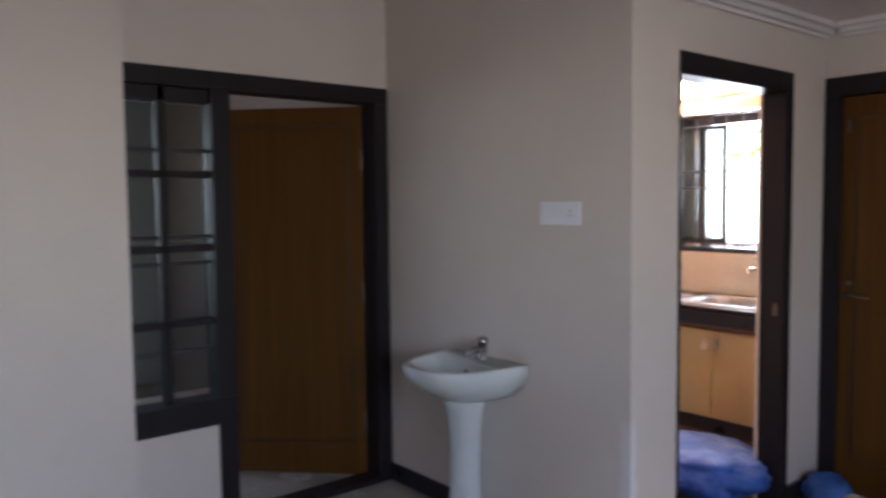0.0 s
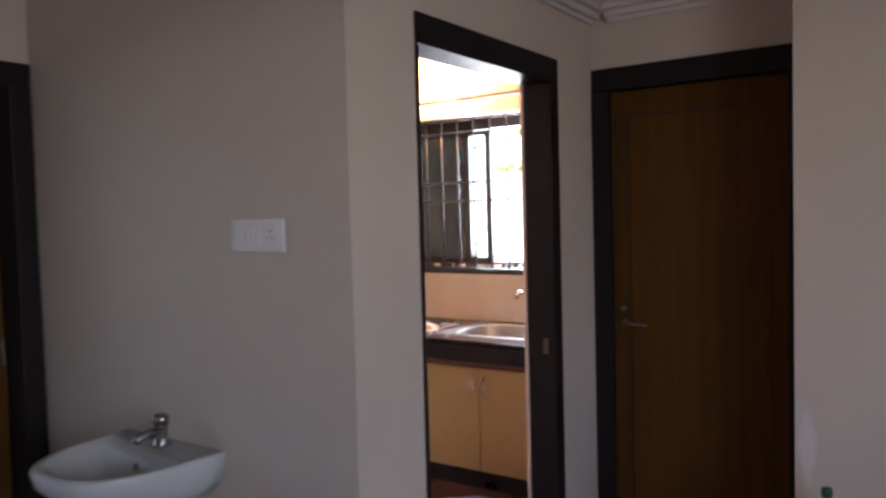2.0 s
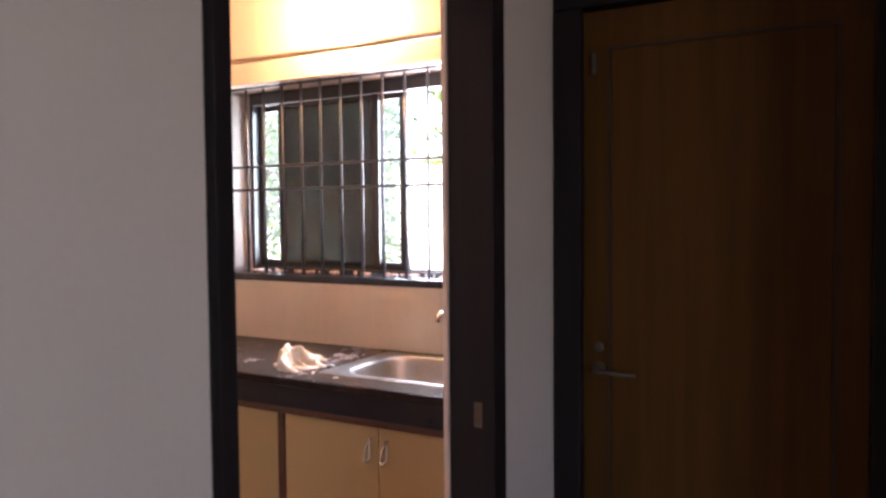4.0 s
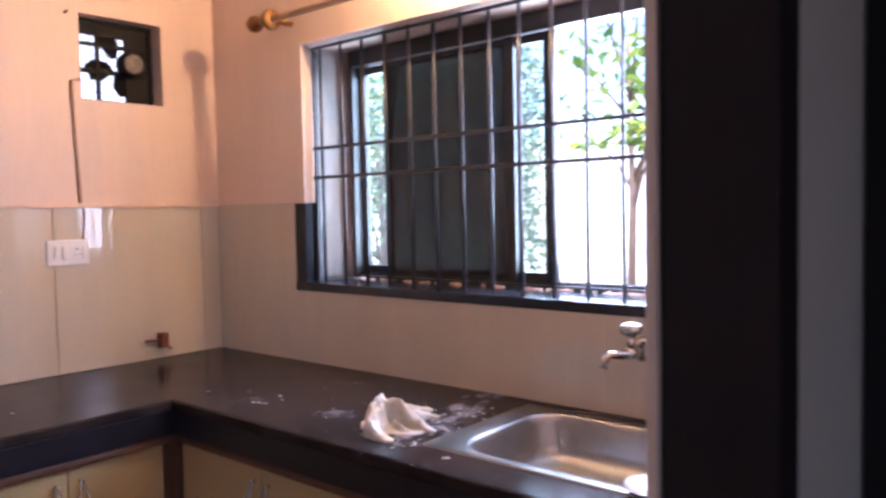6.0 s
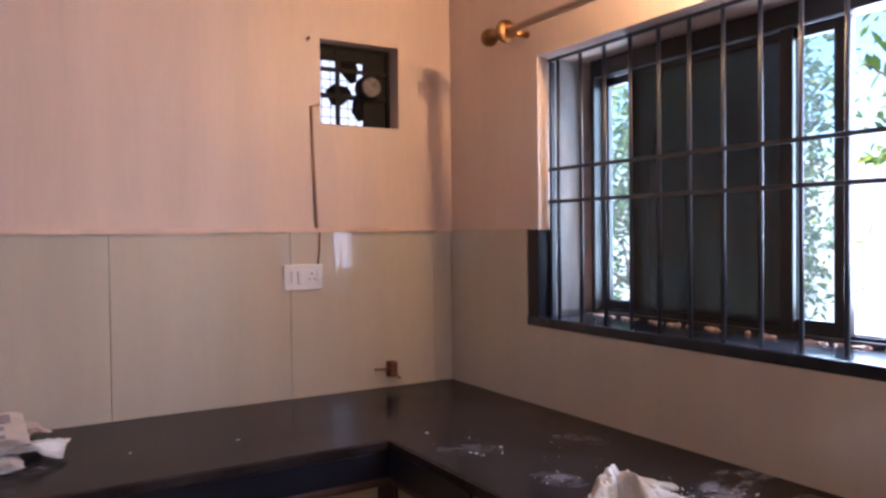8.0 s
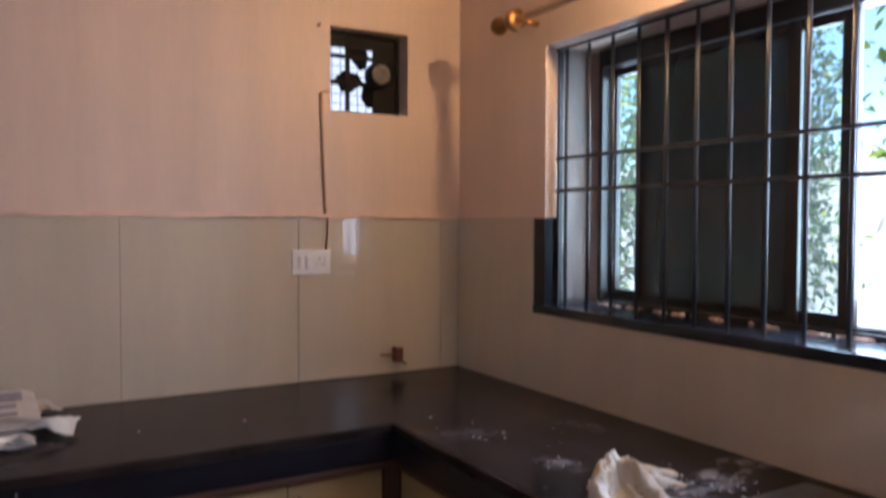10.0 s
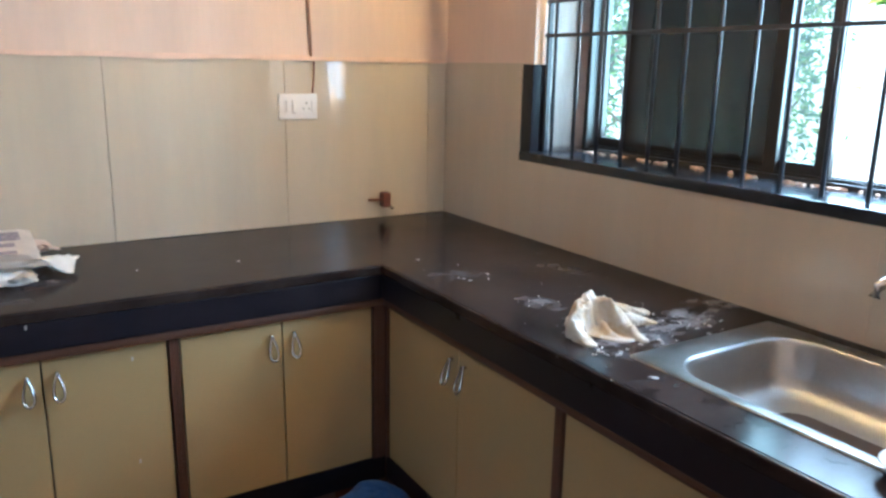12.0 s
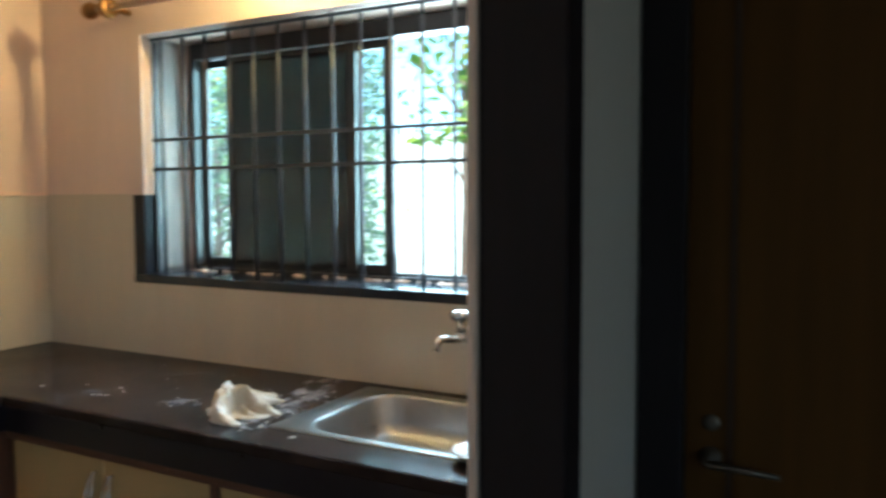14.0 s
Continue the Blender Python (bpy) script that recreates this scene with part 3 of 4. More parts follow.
for i in range(15):
    x = 0.618 + 0.1135 * i
    if x < 2.19:
        part("bar", tube([(x, 0.055, 1.165), (x + 0.0015 * math.sin(i * 2.1), 0.055, 1.60), (x, 0.055, 2.060)], 0.0062, 10), M["iron_paint"], grille, "", True)
for z in (1.673, 1.562):
    part("cross_bar", box(WX0 + 0.002, 2.198, 0.0425, 0.0485, z - 0.006, z + 0.006, 0.001), M["iron_paint"], grille)
part("cross_bar", box(WX0 + 0.002, 2.198, 0.0425, 0.0485, 2.044, 2.056, 0.001), M["iron_paint"], grille)
part("cross_bar", box(0.582, 0.594, 0.0425, 0.0605, 1.168, 2.043, 0.002), M["iron_paint"], grille)

sill = thing("window_sill", "polished black granite sill and side piece of the kitchen window", "window sill", kind="structure")
part("slab", box(0.522, 2.225, -0.014, 0.300, 1.131, 1.164, 0.004), M["sill_stone"], sill, "dusty black granite slab")
part("side_slab", box(0.522, 0.580, -0.009, 0.085, 1.1645, 1.466, 0.002), M["granite"], sill)

# crumbled plaster along the window's foot
rnd = random.Random(4)
for i in range(60):
    x = rnd.uniform(0.61, 2.10)
    bm = bmesh.new()
    bmesh.ops.create_icosphere(bm, subdivisions=1, radius=1.0)
    for v in bm.verts:
        v.co *= rnd.uniform(0.55, 1.25)
    long = rnd.choice((0.006, 0.009, 0.012, 0.022, 0.030))
    turned(bm, Matrix.Translation((x, rnd.uniform(0.176, 0.204), 1.1655)) @ Matrix.Rotation(rnd.uniform(-0.3, 0.3), 4, "Z") @ Matrix.Diagonal((long, rnd.uniform(0.004, 0.010), rnd.uniform(0.003, 0.009), 1)))
    solid("plaster_crumb", bm, M["raw_plaster"], "loose crumb of peach plaster on the window sill", "debris", "plaster crumbs on the sill")

# ---------------------------------------------------------------- curtain rod and lamp
rod = thing("curtain_rod", "pale curtain rod with gold ball finials over the kitchen window", "curtain rod", at=(0.46, -0.094, 2.148))
part("rod", tube([(0.0, 0, 0), (1.0, 0, -0.003), (1.94, 0, -0.002)], 0.0125, 14), M["rod_metal"], rod, "", True)
ball = [(0.004, -0.034), (0.020, -0.030), (0.030, -0.014), (0.032, 0.0), (0.029, 0.014), (0.018, 0.027), (0.015, 0.032), (0.019, 0.036), (0.015, 0.043)]
for x, s in ((-0.036, 1), (1.976, -1)):
    bm = turned(lathe(ball, 20), Matrix.Translation((x, 0, 0)) @ Matrix.Rotation(radians(90 * s), 4, "Y"))
    part("finial", bm, M["brass"], rod, "gold ball finial", True)
for x in (0.062, 1.87):
    bm = turned(lathe([(0.017, -0.013), (0.036, -0.013), (0.040, 0), (0.036, 0.013), (0.017, 0.013)], 24), Matrix.Translation((x, 0.0, 0)) @ Matrix.Rotation(radians(90), 4, "Y"))
    b = part("bracket", bm, M["brass"], rod, "gold ring bracket", True)
    part("arm", tube([(x, 0.034, 0), (x, 0.093, 0)], 0.011), M["brass"], b, "", True)

LAMP = (1.36, -0.107, 2.315)
lamp = thing("wall_lamp", "lit warm bulb in a white holder above the curtain rod", "lamp", at=LAMP)
part("holder", turned(lathe([(0.036, 0.0), (0.036, 0.014), (0.022, 0.020), (0.020, 0.05), (0.017, 0.052)], 20), Matrix.Translation((0, 0.107, 0.052)) @ Matrix.Rotation(radians(90), 4, "X")), M["white_plastic"], lamp, "white plastic lamp holder", True)
part("socket_arm", tube([(0, 0.060, 0.052), (0, 0.018, 0.056), (0, 0.0, 0.050), (0, 0.0, 0.030)], [0.012, 0.013, 0.014, 0.012], 12), M["white_plastic"], lamp, "white bent socket arm", True)
bm = lathe([(0.006, -0.034), (0.011, -0.030), (0.0125, -0.01), (0.0125, 0.005), (0.010, 0.018), (0.009, 0.034)], 18)
turned(bm, Matrix.Translation((0, 0.0, 0.0)))
part("bulb", bm, M["bulb"], lamp, "glowing warm bulb", True)

# ---------------------------------------------------------------- exhaust fan
fan = thing("exhaust_fan", "dusty black exhaust fan set in the square wall opening", "exhaust fan", at=(-0.075, (FY0 + FY1) / 2, (FZ0 + FZ1) / 2))
H = 0.158
for a in ((-H, -H + 0.012, -H, H), (H - 0.012, H, -H, H), (-H + 0.012, H - 0.012, -H, -H + 0.012), (-H + 0.012, H - 0.012, H - 0.012, H)):
    part("housing", box(-0.03, 0.012, a[0], a[1], a[2], a[3], 0.002), M["fan_black"], fan)
part("back_plate", box(-0.012, -0.004, 0.048, H - 0.012, -H + 0.012, H - 0.012, 0.001), M["fan_black"], fan)
for dz in (-0.036, 0.064):
    part("strut", box(0.000, 0.006, -H + 0.012, H - 0.012, dz - 0.009, dz + 0.009, 0.002), M["fan_black"], fan)
part("strut", box(0.001, 0.007, -0.074, -0.054, -H + 0.012, H - 0.012, 0.002), M["fan_black"], fan)
part("top_louvre", box(-0.010, -0.002, -H + 0.012, 0.047, 0.100, H - 0.013, 0.001), M["fan_black"], fan)
part("motor", turned(lathe([(0.020, 0.0), (0.046, 0.004), (0.050, 0.02), (0.050, 0.05), (0.040, 0.06)], 24, (0, 0, 0)), Matrix.Translation((-0.01, 0.058, 0.0)) @ Matrix.Rotation(radians(90), 4, "Y")), M["fan_black"], fan, "", True)
part("motor_cap", turned(lathe([(0.038, 0.0), (0.038, 0.005), (0.030, 0.008), (0.012, 0.008), (0.010, 0.004)], 24), Matrix.Translation((0.050, 0.058, 0.0)) @ Matrix.Rotation(radians(90), 4, "Y")), M["powder"], fan, "pale dusty motor cap", True)
for k in range(4):
    bm = bmesh.new()
    v = [bm.verts.new(p) for p in ((-0.02, 0.025, -0.020), (-0.022, 0.075, -0.052), (-0.020, 0.120, -0.040), (-0.008, 0.126, 0.020), (-0.006, 0.085, 0.038), (-0.006, 0.025, 0.016))]
    bm.faces.new(v)
    bmesh.ops.solidify(bm, geom=bm.faces[:], thickness=0.002)
    turned(bm, Matrix.Translation((0, 0.02, 0)) @ Matrix.Rotation(radians(90 * k + 25), 4, "X"))
    part("blade", bm, M["fan_black"], fan, "black fan blade")
for k in range(1, 8):
    u = -H + 0.012 + k * (2 * H - 0.024) / 8
    part("guard_wire", tube([(-0.045, u, -H + 0.004), (-0.045, u, H - 0.004)], 0.0016, 6), M["fan_black"], fan)
    part("guard_wire", tube([(-0.047, -H + 0.004, u), (-0.047, H - 0.004, u)], 0.0016, 6), M["fan_black"], fan)

cable = thing("fan_cable", "painted-over cable running from the fan to the socket", "cable")
part("cable", tube([(-0.07, -0.545, 1.952), (0.004, -0.575, 1.938), (0.008, -0.606, 1.928), (0.007, -0.600, 1.75), (0.007, -0.590, 1.482)], 0.0055, 8), M["conduit"], cable, "", True)
part("lower_run", tube([(0.010, -0.590, 1.482), (0.014, -0.582, 1.468), (0.011, -0.583, 1.40), (0.011, -0.590, 1.346)], 0.0036, 8), M["rusty"], cable, "bare brown lower cable", True)
solid("nail", tube([(0.0, -0.614, 2.175), (0.018, -0.614, 2.177)], 0.005, 8), M["rusty"], "small rusty nail in the peach wall", "nail")


def switch_plate(name, label, w, h, rockers, socket=None):
    """A white plate facing +x in its own frame: y across, z up, centred."""
    p = thing(name, label, "switch plate")
    part("plate", box(0.0, 0.011, -w / 2, w / 2, -h / 2, h / 2, 0.003), M["white_plastic"], p)
    part("inner_plate", box(0.011, 0.0135, -w / 2 + 0.02, w / 2 - 0.02, -h / 2 + 0.018, h / 2 - 0.018, 0.001), M["white_plastic"], p)
    for y in rockers:
        part("rocker", box(0.0135, 0.018, y - 0.0095, y + 0.0095, -0.022, 0.022, 0.002), M["white_plastic"], p)
    if socket is not None:
        for dy, dz, r in ((0.0, 0.012, 0.004), (-0.010, -0.008, 0.003), (0.010, -0.008, 0.003)):
            part("socket_hole", turned(lathe([(r, 0.0), (r, 0.0008)], 10), Matrix.Translation((0.0137, socket + dy, dz)) @ Matrix.Rotation(radians(90), 4, "Y")), M["grey_print"], p, "dark socket hole")
    return p


so = switch_plate("wall_socket", "white modular switch and socket plate on the tiles", 0.148, 0.092, (-0.012,), 0.030)
# Shadow lines round the rocker, laid on the plate as thin dark strips.
for y0, y1, z0, z1 in ((-0.0485, -0.0465, -0.020, 0.022), (-0.0252, -0.0228, -0.022, 0.022), (-0.0228, -0.012, -0.0245, -0.0225), (0.0495, 0.0510, -0.020, 0.022)):
    part("seam", box(0.0135, 0.0142, y0, y1, z0, z1), M["grey_print"], so, "dark strip for the shadowed gap beside the switches")
so.location = (0.008, -0.648, 1.302)
sw = switch_plate("wall_switch", "white modular switch plate on the beige hall wall", 0.215, 0.094, (-0.06, -0.036, -0.012, 0.012), 0.06)
sw.matrix_basis = pose(2.262, -2.290, 1.438, 0, 0, -90)

gas = thing("gas_valve", "rusty gas pipe valve sticking out of the tiles", "valve", at=(0.008, -0.297, 0.932))
part("body", box(0.0, 0.040, -0.016, 0.016, -0.030, 0.030, 0.005), M["rusty"], gas)
part("handle", tube([(0.020, -0.014, 0.0), (0.024, -0.075, 0.004)], 0.005, 8), M["rusty"], gas, "thin rusty lever")
part("outlet", tube([(0.030, 0.008, -0.024), (0.048, 0.022, -0.034)], 0.006, 8), M["chrome"], gas, "bright metal nipple")

# ---------------------------------------------------------------- counter and cabinets
CT, CX, CY, SOUTH = 0.858, 0.698, -0.653, -2.168
counter = thing("worktop", "dark polished granite worktop, dusty and smeared, with a deep front edge", "worktop")
part("slab", box(0.001, CX - 0.012, SOUTH, -0.001, CT - 0.03, CT), M["worktop_stone"], counter)
part("slab", box(CX - 0.012, 1.625, CY + 0.012, -0.001, CT - 0.03, CT), M["worktop_stone"], counter)
part("slab", box(1.625, 2.35, CY + 0.012, -0.523, CT - 0.03, CT), M["worktop_stone"], counter)
part("slab", box(1.625, 2.35, -0.070, -0.001, CT - 0.03, CT), M["worktop_stone"], counter)
part("slab", box(2.35, EX - 0.001, CY + 0.012, -0.001, CT - 0.03, CT), M["worktop_stone"], counter)
part("nosing", box(CX - 0.012, CX, SOUTH, CY + 0.0115, CT - 0.03, CT, 0.005), M["worktop_stone"], counter)
part("nosing", box(CX - 0.0115, EX - 0.001, CY, CY + 0.012, CT - 0.03, CT, 0.005), M["worktop_stone"], counter)
part("front_edge", box(CX - 0.022, CX - 0.003, SOUTH, CY + 0.02, 0.752, CT - 0.0305, 0.002), M["granite"], counter)
part("front_edge", box(CX - 0.022, EX - 0.001, CY + 0.003, CY + 0.020, 0.752, CT - 0.0305, 0.002), M["granite"], counter)

FXX, FYY = 0.668, -0.622     # faces of the cabinet doors
ZB, ZT = 0.203, 0.720        # foot and top of the doors


def drop_handle(parent, c, out, along):
    """A chrome teardrop ring pull; out: unit vector away from the door, along: across it."""
    o, a, c = Vector(out), Vector(along), Vector(c)
    pts = []
    for k in range(21):
        th = 2 * math.pi * k / 20
        up = math.cos(th)
        pts.append(c + o * (0.020 - 0.010 * up) + a * (0.0175 * math.sin(th) * (0.62 - 0.38 * up)) + Vector((0, 0, 0.034 * up)))
    ring = part("handle", tube(pts, [0.0038 - 0.0008 * math.cos(2 * math.pi * k / 20) for k in range(21)], 8, False), M["chrome"], parent, "chrome teardrop handle", True)
    part("stud", tube([c + Vector((0, 0, 0.034)), c + o * 0.013 + Vector((0, 0, 0.034))], 0.0055, 8), M["chrome"], ring, "", True)


def base_unit(name, axis, u0, u1, label, handles=True):
    """A two-door base cabinet whose face runs along x or y from u0 to u1."""
    cab = thing(name, label, "cabinet", "base cabinets under the worktop")
    def bx(a, b, d0, d1, z0, z1, bev=0.0):
        # d is measured into the cabinet from the door face
        return box(a, b, FYY + d0, FYY + d1, z0, z1, bev) if axis == "x" else box(FXX - d1, FXX - d0, a, b, z0, z1, bev)
    part("body", bx(u0 + 0.001, u1 - 0.001, 0.026, 0.55, 0.1995, 0.741), M["cabinet_gap"], cab)
    for a, b in ((u0, u0 + 0.0125), (u1 - 0.0125, u1)):
        part("stile", bx(a, b, -0.006, 0.025, 0.200, ZT + 0.001, 0.0003), M["lipping"], cab, "brown wooden stile")
    mid = (u0 + u1) / 2
    for a, b, hu in ((u0 + 0.018, mid - 0.002, mid - 0.034), (mid + 0.002, u1 - 0.018, mid + 0.034)):
        dr = part("door", bx(a, b, 0.0, 0.019, ZB, ZT, 0.0015), M["laminate"], cab, "cream yellow laminate door")
        if handles:
            if axis == "x":
                drop_handle(dr, (hu, FYY, 0.642), (0, -1, 0), (1, 0, 0))
            else:
                drop_handle(dr, (FXX, hu, 0.646), (1, 0, 0), (0, 1, 0))
    return cab


base_unit("base_cabinet", "y", -1.270, -0.655, "cream laminate base cabinet with brown edging by the inner corner")
base_unit("base_cabinet", "y", -1.913, -1.2705, "cream laminate base cabinet with brown edging under the newspapers")
base_unit("base_cabinet", "y", SOUTH, -1.9135, "narrow cream laminate base cabinet at the worktop's end", False)
base_unit("base_cabinet", "x", 0.676, 1.520, "cream laminate base cabinet with brown edging beside the sink")
base_unit("base_cabinet", "x", 1.5205, 2.372, "cream laminate base cabinet with brown edging below the sink")
solid("corner_post", box(FXX - 0.02, FXX + 0.0075, -0.6545, FYY, 0.200, ZT + 0.003, 0.002), M["lipping"], "brown wooden corner post between the base cabinets", "cabinet post")
solid("end_filler", box(2.3725, EX - 0.001, FYY, FYY + 0.02, 0.200, ZT + 0.003, 0.002), M["lipping"], "brown wooden filler strip beside the doorway wall", "cabinet filler")
for p in ((FXX + 0.0005, -1.377, 0.684), (FXX + 0.0005, -1.378, 0.384), (CX - 0.0028, -1.615, 0.819)):
    solid("paint_speck", box(p[0], p[0] + 0.0015, p[1] - 0.0025, p[1] + 0.0025, p[2] - 0.006, p[2] + 0.006, 0.0005), M["crumbs"], "tiny white paint drip on the cabinet front", "paint drip", "paint drips on the cabinets")
rail = thing("cabinet_rail", "brown rounded wooden rail running along under the worktop", "cabinet rail")
part("rail", box(FXX - 0.025, FXX + 0.020, SOUTH, FYY + 0.001, ZT + 0.004, 0.7505, 0.009), M["lipping"], rail)
part("rail", box(FXX + 0.0205, EX - 0.001, FYY - 0.020, FYY + 0.025, ZT + 0.004, 0.7505, 0.009), M["lipping"], rail)
plinth = thing("plinth", "black stone plinth on a brown base under the cabinets", "plinth", kind="structure")
part("stone_lip", box(0.05, FXX - 0.004, SOUTH, FYY, 0.1145, 0.199, 0.002), M["granite"], plinth)
part("stone_lip", box(FXX - 0.0038, EX - 0.001, FYY + 0.004, -0.05, 0.1145, 0.199, 0.002), M["granite"], plinth)
part("base", box(0.05, FXX - 0.015, SOUTH, FYY, 0.0, 0.114), M["kitchen_floor"], plinth)
part("base", box(FXX - 0.0148, EX - 0.001, FYY + 0.015, -0.05, 0.0, 0.114), M["kitchen_floor"], plinth)

# ---------------------------------------------------------------- sink, tap and things on the worktop
def rounded_rect(x0, x1, y0, y1, r, n=6):
    pts = []
    for cx, cy, a0 in ((x1 - r, y1 - r, 0), (x0 + r, y1 - r, 90), (x0 + r, y0 + r, 180), (x1 - r, y0 + r, 270)):
        for k in range(n + 1):
            a = radians(a0 + 90 * k / n)
            pts.append((cx + r * math.cos(a), cy + r * math.sin(a)))
    return pts


sink = thing("kitchen_sink", "worn stainless steel single bowl sink let into the worktop", "sink")
bm = bmesh.new()
levels = [
    ((1.618, 2.362, -0.531, -0.060), 0.012, CT + 0.0005), ((1.6195, 2.3605, -0.5295, -0.0615), 0.012, CT + 0.004), ((1.622, 2.358, -0.527, -0.064), 0.012, CT + 0.0045),
    ((1.690, 2.300, -0.505, -0.100), 0.098, CT + 0.0045), ((1.694, 2.296, -0.501, -0.104), 0.096, CT + 0.0035), ((1.698, 2.292, -0.497, -0.108), 0.094, CT - 0.0030),
    ((1.704, 2.286, -0.491, -0.114), 0.090, CT - 0.0144), ((1.714, 2.276, -0.481, -0.124), 0.086, CT - 0.0720), ((1.722, 2.268, -0.473, -0.132), 0.080, CT - 0.0922),
    ((1.738, 2.252, -0.457, -0.148), 0.072, CT - 0.1066), ((1.768, 2.222, -0.427, -0.178), 0.06, CT - 0.1138), ((1.81, 2.18, -0.385, -0.22), 0.05, CT - 0.1174), ((1.965, 2.025, -0.33, -0.275), 0.02, CT - 0.1210),
]
loops = []
for (x0, x1, y0, y1), r, z in levels:
    loops.append([bm.verts.new((x, y, z)) for x, y in rounded_rect(x0, x1, y0, y1, min(r, (y1 - y0) / 2 - 0.001), 8)])
for l0, l1 in zip(loops, loops[1:]):
    for j in range(len(l0)):
        bm.faces.new((l0[j], l0[(j + 1) % len(l0)], l1[(j + 1) % len(l0)], l1[j]))
bm.faces.new(loops[-1])
bmesh.ops.recalc_face_normals(bm, faces=bm.faces)
bowl = part("bowl", bm, M["steel"], sink, "", True)
bowl.data.materials.append(M["rim_steel"])
for face in bowl.data.polygons:
    if face.center.z > CT + 0.0035:
        face.material_index = 1
part("drain", lathe([(0.030, 0.0), (0.034, 0.003), (0.022, 0.004), (0.018, 0.001)], 20, (1.995, -0.302, CT - 0.1205)), M["chrome"], sink, "round drain grate", True)

tap = thing("kitchen_tap", "chrome wall tap with a round knob above the sink", "tap", at=(1.952, -0.011, 1.048))
part("flange", turned(lathe([(0.034, 0.0), (0.034, 0.004), (0.022, 0.012), (0.014, 0.016)], 20), Matrix.Rotation(radians(90), 4, "X")), M["chrome"], tap, "", True)
part("body", tube([(0, -0.012, 0), (0, -0.05, 0), (-0.004, -0.09, 0.0)], [0.014, 0.017, 0.016], 14), M["chrome"], tap, "", True)
part("spout", tube([(0, -0.075, -0.002), (-0.005, -0.095, -0.002), (-0.016, -0.118, 0.0), (-0.026, -0.138, 0.002), (-0.032, -0.150, -0.008), (-0.035, -0.156, -0.030)], [0.014, 0.0125, 0.0115, 0.011, 0.0115, 0.012], 14), M["chrome"], tap, "", True)
part("stem", tube([(0, -0.07, 0.010), (0, -0.07, 0.048)], [0.013, 0.011], 12), M["chrome"], tap, "", True)
part("knob", lathe([(0.012, 0.0), (0.026, 0.006), (0.031, 0.018), (0.029, 0.028), (0.018, 0.034), (0.002, 0.036)], 20, (0, -0.07, 0.044)), M["chrome"], tap, "shiny round chrome knob", True)

soap = thing("soap_dish", "round white plastic dish at the sink's front rim", "dish", at=(2.212, -0.510, CT + 0.005))
part("dish", lathe([(0.030, 0.0), (0.048, 0.006), (0.062, 0.018), (0.064, 0.020), (0.060, 0.020), (0.044, 0.009), (0.002, 0.006)], 24), M["dish_plastic"], soap, "", True)


